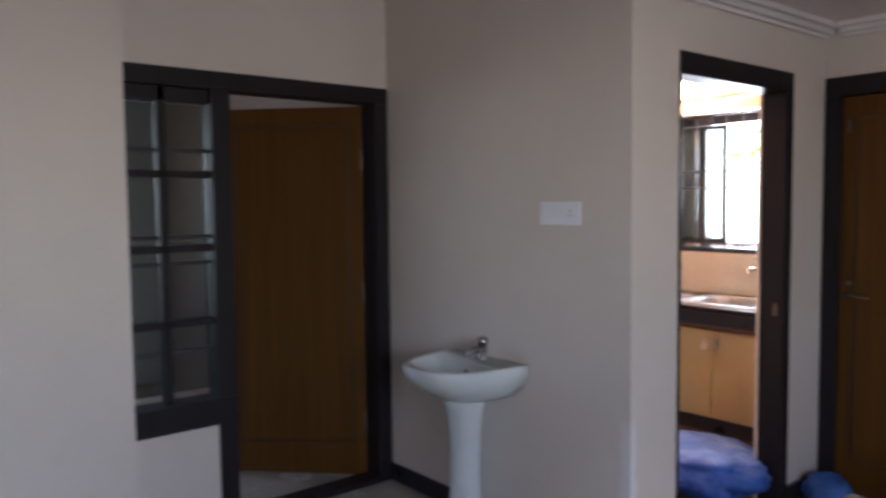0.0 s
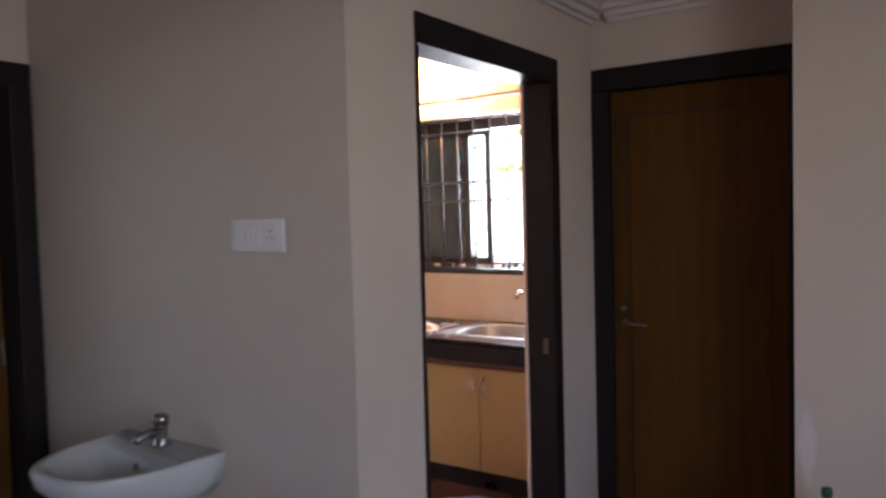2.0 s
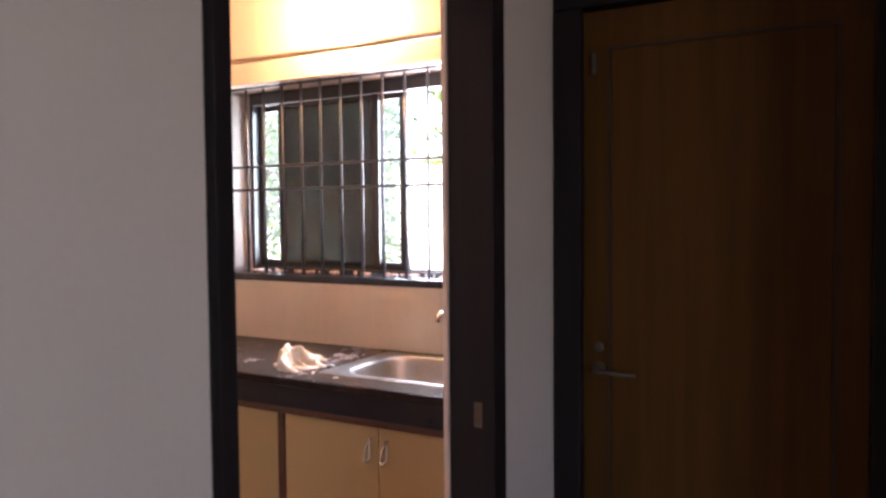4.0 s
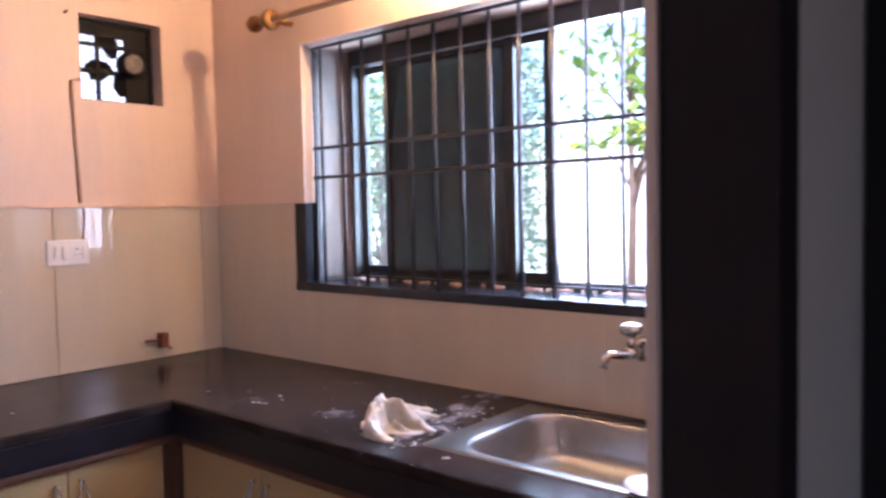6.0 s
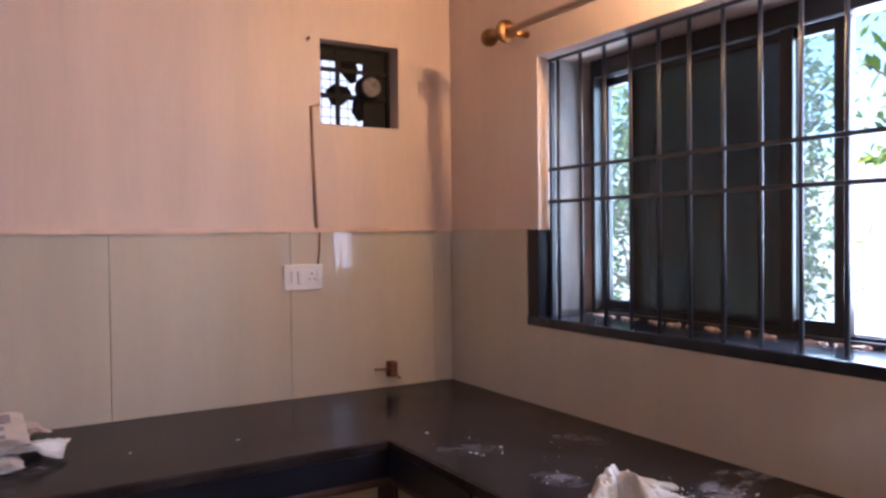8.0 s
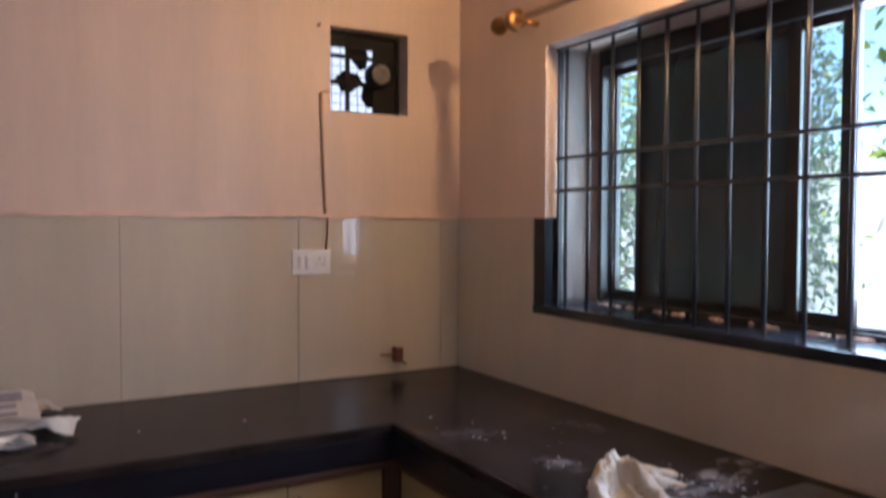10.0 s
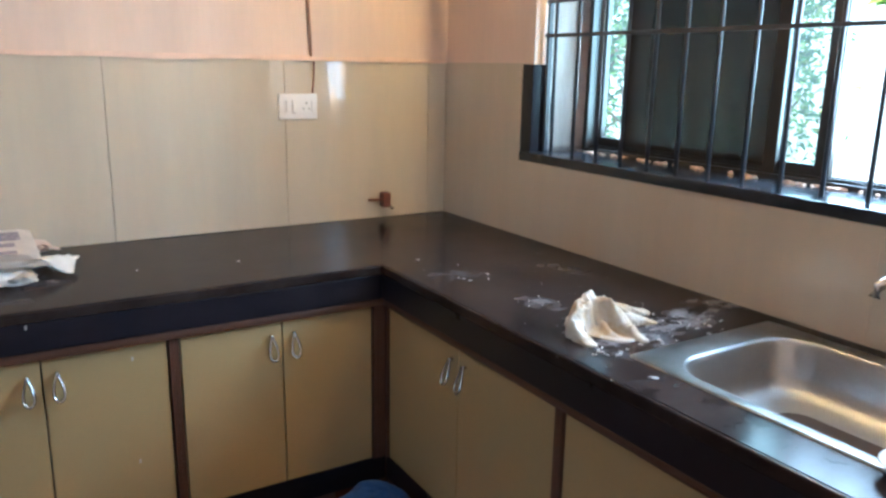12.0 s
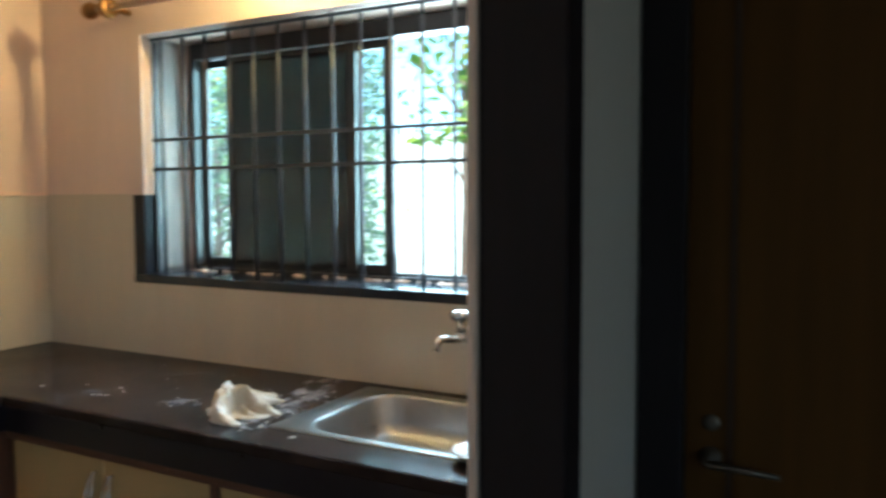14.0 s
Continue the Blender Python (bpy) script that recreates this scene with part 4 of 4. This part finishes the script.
def crumpled_cloth(name, at):
    """A wrung-out rag dropped in a heap: sharp folds falling from one peak, a dark hollow between two of them, a flap behind."""
    folds = [
        ([(-0.046, -0.030, 0.092), (-0.034, -0.075, 0.076), (-0.006, -0.102, 0.046), (0.046, -0.106, 0.010)], 0.024, 0.018),
        ([(-0.050, -0.018, 0.094), (-0.010, 0.000, 0.084), (0.036, 0.012, 0.048), (0.084, 0.020, 0.008)], 0.016, 0.013),
        ([(-0.052, -0.010, 0.090), (-0.062, 0.060, 0.050), (-0.066, 0.120, 0.030), (-0.066, 0.160, 0.012)], 0.026, 0.026),
        ([(-0.020, 0.060, 0.034), (0.000, 0.110, 0.018), (0.004, 0.130, 0.007)], 0.016, 0.014),
        ([(-0.040, -0.035, 0.018), (0.000, -0.040, 0.006), (0.040, -0.028, 0.005), (0.056, -0.006, 0.004)], 0.036, 0.022),
        ([(-0.002, -0.022, 0.040), (0.024, -0.030, 0.022), (0.050, -0.020, 0.007)], 0.009, 0.008),
        ([(-0.050, -0.050, 0.085), (-0.070, -0.030, 0.045), (-0.085, -0.010, 0.015)], 0.020, 0.020),
        ([(-0.078, -0.060, 0.010), (-0.120, -0.020, 0.005)], 0.014, 0.010),
    ]
    def height(x, y):
        best = 0.0
        for k, (pts, w0, w1) in enumerate(folds):
            n = len(pts) - 1
            for i in range(n):
                a, b = Vector(pts[i][:2]), Vector(pts[i + 1][:2])
                p = Vector((x, y))
                f = max(0.0, min(1.0, (p - a).dot(b - a) / (b - a).length_squared))
                u = (i + f) / n
                crease = noise.noise(Vector((x * 26 + k * 5, y * 26, k * 3.1)))
                w = (w0 * (1 - u) + w1 * u) * (1 + 0.35 * crease)
                q = (p - a.lerp(b, f)).length / max(w, 0.004)
                if q < 1:
                    z = (pts[i][2] * (1 - f) + pts[i + 1][2] * f) * (1 - q ** 2.6) ** 0.5
                    best = max(best, z)
        if best > 0:
            best *= 1 - 0.50 * abs(noise.noise(Vector((x * 30, y * 30, best * 9)))) - 0.16 * abs(noise.noise(Vector((x * 80, y * 80, 1))))
        return best
    bm = bmesh.new()
    nx, ny, step = 100, 130, 0.0026
    grid = {}
    for i in range(nx):
        for j in range(ny):
            x, y = -0.14 + i * step, -0.145 + j * step
            z = height(x, y)
            if z > 0.0:
                push = 0.010 * min(1.0, z / 0.03)
                wv = noise.noise_vector(Vector((x * 22, y * 22, z * 20)))
                grid[i, j] = bm.verts.new((x + push * wv.x, y + push * wv.y, max(0.0012, z)))
    for i, j in list(grid):
        quad = [(i, j), (i + 1, j), (i + 1, j + 1), (i, j + 1)]
        if all(q in grid for q in quad):
            bm.faces.new([grid[q] for q in quad])
    bmesh.ops.delete(bm, geom=[v for v in bm.verts if not v.link_faces], context="VERTS")
    bmesh.ops.smooth_vert(bm, verts=bm.verts[:], factor=0.5, use_axis_x=True, use_axis_y=True, use_axis_z=True)
    rim = [e for e in bm.edges if e.is_boundary]
    ext = bmesh.ops.extrude_edge_only(bm, edges=rim)
    for v in ext["geom"]:
        if isinstance(v, bmesh.types.BMVert):
            v.co.z = 0.0
    bmesh.ops.recalc_face_normals(bm, faces=bm.faces)
    ob = solid(name, bm, M["cloth"], "crumpled dirty white rag lying on the worktop", "cloth", smooth=True)
    ob.location = at
    return ob


crumpled_cloth("rag", (1.480, -0.450, CT))


def newspaper(name, at, turn, w, h, mat, label, bars=(), crumple=0.014, leaves=3):
    """A folded or crumpled newspaper: a few thin leaves with lifted, uneven edges, and printed blocks on the top one."""
    p = thing(name, label, "newspaper", "newspapers on the worktop", at=at)
    p.rotation_euler = (0, 0, radians(turn))
    seed = Vector((at[0] * 9, at[1] * 7, 1.0))
    fine = 7.0 if crumple < 0.02 else 12.0
    def relief(x, y):
        n = noise.noise(seed + Vector((x * fine, y * fine, 0.0))) + 0.4 * abs(noise.noise(seed + Vector((x * 3 * fine, y * 3 * fine, 4.0))))
        return max(0.001, crumple * (n + 0.5))
    def sheet(x0, x1, y0, y1, lift, nx=16, ragged=0.0):
        bm = bmesh.new()
        vs = []
        for i in range(nx + 1):
            row = []
            for j in range(nx + 1):
                x, y = x0 + (x1 - x0) * i / nx, y0 + (y1 - y0) * j / nx
                z = lift + relief(x, y)
                if ragged:
                    q = noise.noise_vector(seed + Vector((x * 11, y * 11, lift * 90)))
                    x, y = x + ragged * q.x, y + ragged * q.y
                row.append(bm.verts.new((x, y, z)))
            vs.append(row)
        for i in range(nx):
            for j in range(nx):
                bm.faces.new((vs[i][j], vs[i + 1][j], vs[i + 1][j + 1], vs[i][j + 1]))
        return bm
    rag_edge = 0.0 if bars else 0.013
    for k in range(leaves):
        part("leaf", sheet(-w / 2 + 0.006 * k, w / 2 - 0.004 * k, -h / 2, h / 2 - 0.008 * k, 0.004 + 0.004 * k, 16, rag_edge), mat, p, "", True)
    for x0, x1, y0, y1 in bars:
        part("print", sheet(-x1 * w, -x0 * w, y0 * h * 0.5 + 0.25 * h, y1 * h * 0.5 + 0.25 * h, 0.004 * leaves + 0.0012, 6), M["news_ink"], p, "dark printed block", True)
    return p


PRINT = [(0.06, 0.36, -0.44, -0.10), (0.06, 0.36, -0.05, 0.32), (-0.14, -0.02, -0.20, 0.22), (-0.40, -0.28, -0.16, 0.22), (-0.46, 0.44, -0.80, -0.76), (-0.46, 0.44, -0.66, -0.63), (-0.40, 0.40, -0.56, -0.54)]
newspaper("newspaper", (0.36, -1.745, CT), 6, 0.22, 0.34, M["newsprint"], "old grey newspaper lying under the pile", (), 0.014)
newspaper("newspaper", (0.325, -1.585, CT), -14, 0.13, 0.25, M["newsprint"], "crumpled white newspaper sheet at the pile's edge", (), 0.034, 4)
newspaper("newspaper", (0.425, -1.650, CT), 24, 0.10, 0.14, M["newsprint"], "small crumpled white sheet at the front of the pile", (), 0.024)
newspaper("newspaper", (0.120, -1.598, CT), 14, 0.17, 0.19, M["news_pink"], "yellowed pinkish newspaper folded under the pile", (), 0.046)
newspaper("newspaper", (0.250, -1.735, CT + 0.026), -5, 0.29, 0.36, M["newsprint"], "white newspaper folded in the middle of the pile", (), 0.015, 4)
top = newspaper("newspaper", (0.225, -1.752, CT + 0.058), 2, 0.30, 0.40, M["news_pale"], "pale printed newspaper lying tilted on top of the pile", PRINT, 0.005, 4)
top.rotation_euler = (0, radians(5), radians(2))

# plaster crumbs and smears on the stone
rnd = random.Random(11)
def crumb(x, y, s):
    bm = bmesh.new()
    bmesh.ops.create_icosphere(bm, subdivisions=1, radius=1.0)
    for v in bm.verts:
        v.co *= rnd.uniform(0.7, 1.25)
    turned(bm, Matrix.Translation((x, y, CT + s * 0.35)) @ Matrix.Rotation(rnd.uniform(0, 3), 4, "Z") @ Matrix.Diagonal((s * rnd.uniform(0.8, 1.8), s * 0.7, s * 0.45, 1)))
    solid("plaster_crumb", bm, M["crumbs"], "small white plaster crumb on the granite worktop", "debris", "crumbs on the worktop")


def flake(x, y, length, width):
    """A flat chip of paint or plaster with a broken outline."""
    bm = bmesh.new()
    ring = [(math.cos(k * math.tau / 7) * rnd.uniform(0.6, 1.1), math.sin(k * math.tau / 7) * rnd.uniform(0.6, 1.1)) for k in range(7)]
    lo = [bm.verts.new((u, v, 0.0)) for u, v in ring]
    hi = [bm.verts.new((u * 0.9, v * 0.9, 1.0)) for u, v in ring]
    bm.faces.new(lo[::-1])
    bm.faces.new(hi)
    for k in range(7):
        bm.faces.new((lo[k], lo[(k + 1) % 7], hi[(k + 1) % 7], hi[k]))
    turned(bm, Matrix.Translation((x, y, CT + 0.0003)) @ Matrix.Rotation(rnd.uniform(0, 3.1), 4, "Z") @ Matrix.Diagonal((length, width, rnd.uniform(0.0012, 0.003), 1)))
    solid("plaster_flake", bm, M["crumbs"], "flat white chip of plaster on the granite worktop", "debris", "plaster chips on the worktop")


for x, y, r in ((0.69, -0.52, 0.0055), (0.80, -0.44, 0.004), (0.93, -0.52, 0.0045), (0.98, -0.45, 0.004), (0.42, -1.31, 0.005), (0.45, -1.02, 0.004)):
    crumb(x, y, r)
flake(1.731, -0.570, 0.014, 0.005)
for cx, cy, spread, many in ((1.53, -0.26, 0.055, 26), (1.58, -0.53, 0.028, 12), (1.605, -0.39, 0.022, 8), (0.87, -0.47, 0.08, 3), (1.22, -0.46, 0.035, 3)):
    for i in range(many):
        x, y = cx + rnd.gauss(0, spread), cy + rnd.gauss(0, spread)
        if -0.62 < y < -0.02 and x < 1.61:
            flake(x, y, rnd.uniform(0.0025, 0.010), rnd.uniform(0.001, 0.003))
for i in range(34):
    crumb(1.42 + rnd.gauss(0, 0.13), -0.36 + rnd.gauss(0, 0.12), rnd.uniform(0.0012, 0.0030))
for i in range(26):
    crumb(rnd.uniform(0.7, 1.55), rnd.uniform(-0.62, -0.10), rnd.uniform(0.0010, 0.0022))


# ---------------------------------------------------------------- hall things
M["tap_metal"] = surface("tap_metal", (0.35, 0.34, 0.33), 0.25, 0.15, 20.0, 80, 0.02, metal=1.0)
basin = thing("wash_basin", "white ceramic pedestal wash basin against the beige wall", "wash basin", at=(1.83, -2.291, 0.0))
bm = bmesh.new()


def d_shape(hw, depth, n=28, y_back=0.0):
    """A flat back and a rounded bow front."""
    pts = []
    for k in range(n + 1):
        a = math.pi * k / n
        pts.append((hw * math.copysign(abs(math.cos(a)) ** 0.75, math.cos(a)), y_back - depth * math.sin(a) ** 0.8))
    return pts


outline = [(0.10, 0.20, 0.0, 0.610), (0.17, 0.30, 0.0, 0.640), (0.225, 0.37, 0.0, 0.690), (0.247, 0.415, 0.0, 0.735), (0.252, 0.425, 0.0, 0.775), (0.249, 0.421, 0.0, 0.784), (0.232, 0.404, 0.0, 0.785)]
inner = [(0.205, 0.375, -0.125, 0.779), (0.195, 0.365, -0.130, 0.755), (0.165, 0.335, -0.140, 0.700), (0.11, 0.28, -0.155, 0.665), (0.03, 0.19, -0.17, 0.655)]
loops = []
for hw, dp, yb, z in outline:
    loops.append([bm.verts.new((x, y, z)) for x, y in d_shape(hw, dp, 28, yb)])
for hw, dp, yb, z in inner:
    loops.append([bm.verts.new((x, y, z)) for x, y in d_shape(hw, dp + yb, 28, yb)])
for l0, l1 in zip(loops, loops[1:]):
    for j in range(len(l0)):
        bm.faces.new((l0[j], l0[(j + 1) % len(l0)], l1[(j + 1) % len(l0)], l1[j]))
bm.faces.new(loops[0])
bm.faces.new(loops[-1])
bmesh.ops.recalc_face_normals(bm, faces=bm.faces)
part("bowl", bm, M["ceramic"], basin, "", True)
part("pedestal", lathe([(0.105, 0.0), (0.105, 0.03), (0.085, 0.07), (0.074, 0.25), (0.076, 0.45), (0.090, 0.57), (0.105, 0.625)], 24, (0, -0.15, 0), 1.0, 0.85), M["ceramic"], basin, "", True)
part("overflow_hole", turned(lathe([(0.011, 0.0), (0.011, 0.002)], 14), Matrix.Translation((0.0, -0.139, 0.735)) @ Matrix.Rotation(radians(80), 4, "X")), M["grey_print"], basin, "dark overflow hole")
bt = thing("basin_tap", "small dull chrome pillar tap on the wash basin", "tap", at=(1.852, -2.352, 0.785))
part("body", lathe([(0.028, 0.0), (0.027, 0.008), (0.021, 0.018), (0.020, 0.060)], 18), M["tap_metal"], bt, "", True)
part("spout", tube([(0, 0, 0.040), (-0.006, -0.04, 0.046), (-0.010, -0.075, 0.036), (-0.010, -0.083, 0.022)], [0.017, 0.015, 0.013, 0.012], 12), M["tap_metal"], bt, "", True)
part("knob", lathe([(0.014, 0.0), (0.025, 0.006), (0.026, 0.030), (0.016, 0.040)], 16, (0, 0, 0.060)), M["tap_metal"], bt, "round dull chrome knob", True)


def sagging_bundle(name, at, sx, sy, h, mat, label, category, seed, patch=None):
    bm = bmesh.new()
    bmesh.ops.create_icosphere(bm, subdivisions=5, radius=1.0)
    for v in bm.verts:
        p = v.co.copy()
        q = p + Vector((seed, 0, 0))
        k = 1 + 0.20 * noise.noise(q * 1.7) + 0.10 * (1 - abs(noise.noise(q * 3.7))) + 0.05 * abs(noise.noise(q * 9.0))
        z = max(0.0, p.z * k * 0.5 + 0.5)
        v.co = Vector((p.x * k * sx, p.y * k * sy, h * z ** 0.8))
    ob = solid(name, bm, mat, label, category, smooth=True)
    ob.location = at
    return ob


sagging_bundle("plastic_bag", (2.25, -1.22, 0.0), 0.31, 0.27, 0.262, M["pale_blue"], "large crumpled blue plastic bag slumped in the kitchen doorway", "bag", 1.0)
sagging_bundle("plastic_bag", (2.755, -0.93, 0.0), 0.10, 0.10, 0.155, M["blue_plastic"], "small blue plastic bag heaped beside the closed door", "bag", 5.0)
sagging_bundle("paper_scrap", (2.90, -0.96, 0.0), 0.07, 0.05, 0.10, M["cloth"], "crumpled off-white scrap on the floor by the door", "scrap", 8.0)
sagging_bundle("plastic_bag", (0.930, -0.800, 0.0), 0.125, 0.12, 0.245, M["blue_plastic"], "blue plastic bag on the floor at the cabinets' inner corner", "bag", 3.0)

box_ = thing("carton", "plain cardboard carton standing against the pier wall", "box", at=(3.66, -1.20, 0.0))
M["card"] = surface("card", (0.30, 0.20, 0.11), 0.9, 0.1, 6.0, 60, 0.1)
part("carton_body", box(-0.15, 0.15, -0.10, 0.10, 0.0, 0.272, 0.004), M["card"], box_)
part("tape", box(-0.151, 0.151, -0.02, 0.02, 0.2722, 0.2730), M["conduit"], box_, "brown tape")
bot = thing("bottle", "green plastic drink bottle with a dark green cap", "bottle", at=(3.575, -1.20, 0.2735))
part("bottle_body", lathe([(0.030, 0.0), (0.040, 0.006), (0.042, 0.03), (0.039, 0.06), (0.042, 0.09), (0.042, 0.20), (0.038, 0.245), (0.024, 0.280), (0.014, 0.297), (0.0135, 0.305)], 24), M["green_pet"], bot, "", True)
part("cap", lathe([(0.0165, 0.0), (0.0165, 0.022), (0.013, 0.025)], 18, (0, 0, 0.305)), M["green_cap"], bot, "dark green screw cap", True)

# ---------------------------------------------------------------- outside the kitchen window
solid("ground", box(-60, 60, 0.32, 120, -0.40, -0.30), M["earth"], "dry sunlit garden earth", "ground", kind="structure")
solid("garden_wall", box(-14, 14, 8.0, 8.2, -0.30, 2.4), M["outer_wall"], "pale sunlit garden wall", "garden wall", kind="structure")
solid("brick_edging", box(-3.2, -1.2, 3.0, 3.3, -0.30, 0.5, 0.02), M["brick_red"], "low red brick wall among the bushes", "low wall", kind="structure")


def tree(name, at, height, spread, leaves, leaf, mat, label, seed, low=0.25):
    r = random.Random(seed)
    t = thing(name, label, "tree", at=at)
    part("trunk", tube([(0, 0, -0.05), (0.03, 0.02, height * 0.35), (-0.03, 0.05, height * 0.7)], [0.055, 0.04, 0.02], 10), M["bark"], t, "", True)
    tips = []
    for k in range(9):
        a, z = r.uniform(0, 6.28), height * r.uniform(0.25, 0.6)
        e = Vector((math.cos(a) * spread * r.uniform(0.5, 0.95), math.sin(a) * spread * r.uniform(0.5, 0.95), z + height * r.uniform(0.1, 0.4)))
        s = Vector((0.02, 0.02, z))
        part("limb", tube([s, s.lerp(e, 0.5) + Vector((0, 0, 0.08)), e], [0.022, 0.014, 0.005], 7), M["bark"], t, "", True)
        tips += [s.lerp(e, u) for u in (0.45, 0.7, 0.9, 1.0)]
    verts, faces = [], []
    for k in range(leaves):
        c = r.choice(tips) + Vector((r.gauss(0, 1) * spread * 0.22, r.gauss(0, 1) * spread * 0.22, r.gauss(0, 1) * height * 0.12))
        c.z = max(c.z, height * low * 0.3)
        m = Euler((r.uniform(-1.1, 1.1), r.uniform(-1.1, 1.1), r.uniform(0, 6.28))).to_matrix()
        s = leaf * r.uniform(0.6, 1.3)
        b = len(verts)
        for q in ((0, -0.5, 0), (0.24, -0.1, 0.05), (0.16, 0.3, 0.03), (0, 0.55, -0.04), (-0.16, 0.3, 0.03), (-0.24, -0.1, 0.05)):
            verts.append(c + m @ (Vector(q) * s))
        faces += [(b, b + 1, b + 2, b + 3), (b, b + 3, b + 4, b + 5)]
    me = bpy.data.meshes.new("crown")
    me.from_pydata([tuple(v) for v in verts], [], faces)
    me.materials.append(mat)
    c = new("crown", me)
    c.parent = t
    tagged(c, kind="stuff")
    return t


tree("tree", (-2.9, 3.9, -0.3), 3.6, 0.9, 2400, 0.085, M["leaf_dark"], "leafy dark green garden tree outside the window", 1)
tree("tree", (-1.85, 4.6, -0.3), 3.6, 0.60, 3200, 0.085, M["leaf_dark"], "leafy garden tree with a spreading crown", 2)
tree("tree", (-4.0, 4.6, -0.3), 4.2, 1.5, 2600, 0.10, M["leaf"], "leafy sunlit garden tree", 3)
tree("tree", (-4.4, 6.6, -0.3), 5.6, 1.5, 2400, 0.12, M["leaf_bright"], "tall sunlit garden tree by the wall", 5)
tree("tree", (0.42, 4.4, -0.3), 5.0, 0.75, 480, 0.15, M["leaf"], "young tree with large yellow-green leaves", 4, 1.6)
tree("tree", (-0.75, 5.4, -0.3), 5.0, 0.85, 420, 0.15, M["leaf"], "slender young tree with a high sparse crown", 9, 1.6)
solid("neighbour_wall", box(-4.2, -4.0, -2.0, 3.2, -0.30, 4.2), M["outer_wall"], "pale sunlit wall of the house next door", "wall", kind="structure")

# ---------------------------------------------------------------- wall and floor tiles
def tile_mesh(name, w, h, t, axis):
    """A glazed tile with eased edges, its back at 0, centred."""
    g, edge = (0.0008, 0.0012) if axis == "y" else (0.0002, 0.0003)
    bm = box(0, t, -w / 2 + g, w / 2 - g, -h / 2 + g, h / 2 - g, edge) if axis == "y" else box(-w / 2 + g, w / 2 - g, -t, 0, -h / 2 + g, h / 2 - g, edge)
    return mesh_of(name, bm, M["wall_tile"])


TT = 1.469
part("tile_bed", box(0.0, 0.003, SOUTH, -0.001, CT, TT), M["grout"], wall_fan)
part("tile_bed", box(0.003, 0.521, -0.003, 0.0, CT, TT), M["grout"], wall_window)
part("tile_bed", box(0.521, 2.226, -0.003, 0.0, CT, 1.135), M["grout"], wall_window)
part("tile_bed", box(2.226, EX, -0.003, 0.0, CT, TT), M["grout"], wall_window)


def wall_tile(parent, axis, a, b, z0, z1):
    ob = new("tile", tile_mesh("tile", b - a, z1 - z0, 0.0075, axis))
    ob.location = (0.0032, (a + b) / 2, (z0 + z1) / 2) if axis == "y" else ((a + b) / 2, -0.0032, (z0 + z1) / 2)
    ob.parent = parent


edges = [-0.011, -0.092, -0.696, -1.303, -1.910, SOUTH]
for b, a in zip(edges, edges[1:]):
    wall_tile(wall_fan, "y", a, b, CT, TT)
wall_tile(wall_window, "x", 0.011, 0.521, CT, TT)
for a, b in ((0.521, 0.618), (0.618, 1.225), (1.225, 1.832), (1.832, 2.226)):
    wall_tile(wall_window, "x", a, b, CT, 1.135)
wall_tile(wall_window, "x", 2.226, EX, CT, TT)
# ragged plaster lip over the tiles
bm = bmesh.new()
rnd = random.Random(7)
n = 140
for k in range(n):
    y0, y1 = SOUTH + (-0.012 - SOUTH) * k / n, SOUTH + (-0.012 - SOUTH) * (k + 1) / n
    add_box(bm, 0.0005, 0.0185 + 0.005 * (noise.noise(Vector((y0 * 9, 3, 0))) + 0.5), y0, y1, TT - 0.004 + 0.004 * noise.noise(Vector((y0 * 4, 7, 0))), TT + 0.010 + 0.010 * (noise.noise(Vector((y0 * 5, 0, 0))) + 0.3))
solid("trim_3", bm, M["lip_plaster"], "uneven peach plaster lip over the wall tiles", "trim", kind="structure")

fm = mesh_of("floor_tile", box(-0.298, 0.298, -0.298, 0.298, -0.010, 0.0, 0.002), M["floor_tile"])
for i in range(-4, 11):
    for j in range(14):
        x, y = 0.4 + 0.6 * i, -1.02 - 0.6 * j
        if x - 0.298 < 0.9 and y + 0.298 > -2.30:
            continue
        if x - 0.298 < 2.5 and y + 0.298 > -2.2:
            continue
        if x > 6.3 or y < -8.8 or x < -1.8 or (x < 1.7 and y < -5.0) or (x > 3.3 and y > -1.3):
            continue
        ob = new("tile", fm)
        ob.location = (x, y, 0.0)
        ob.parent = fl
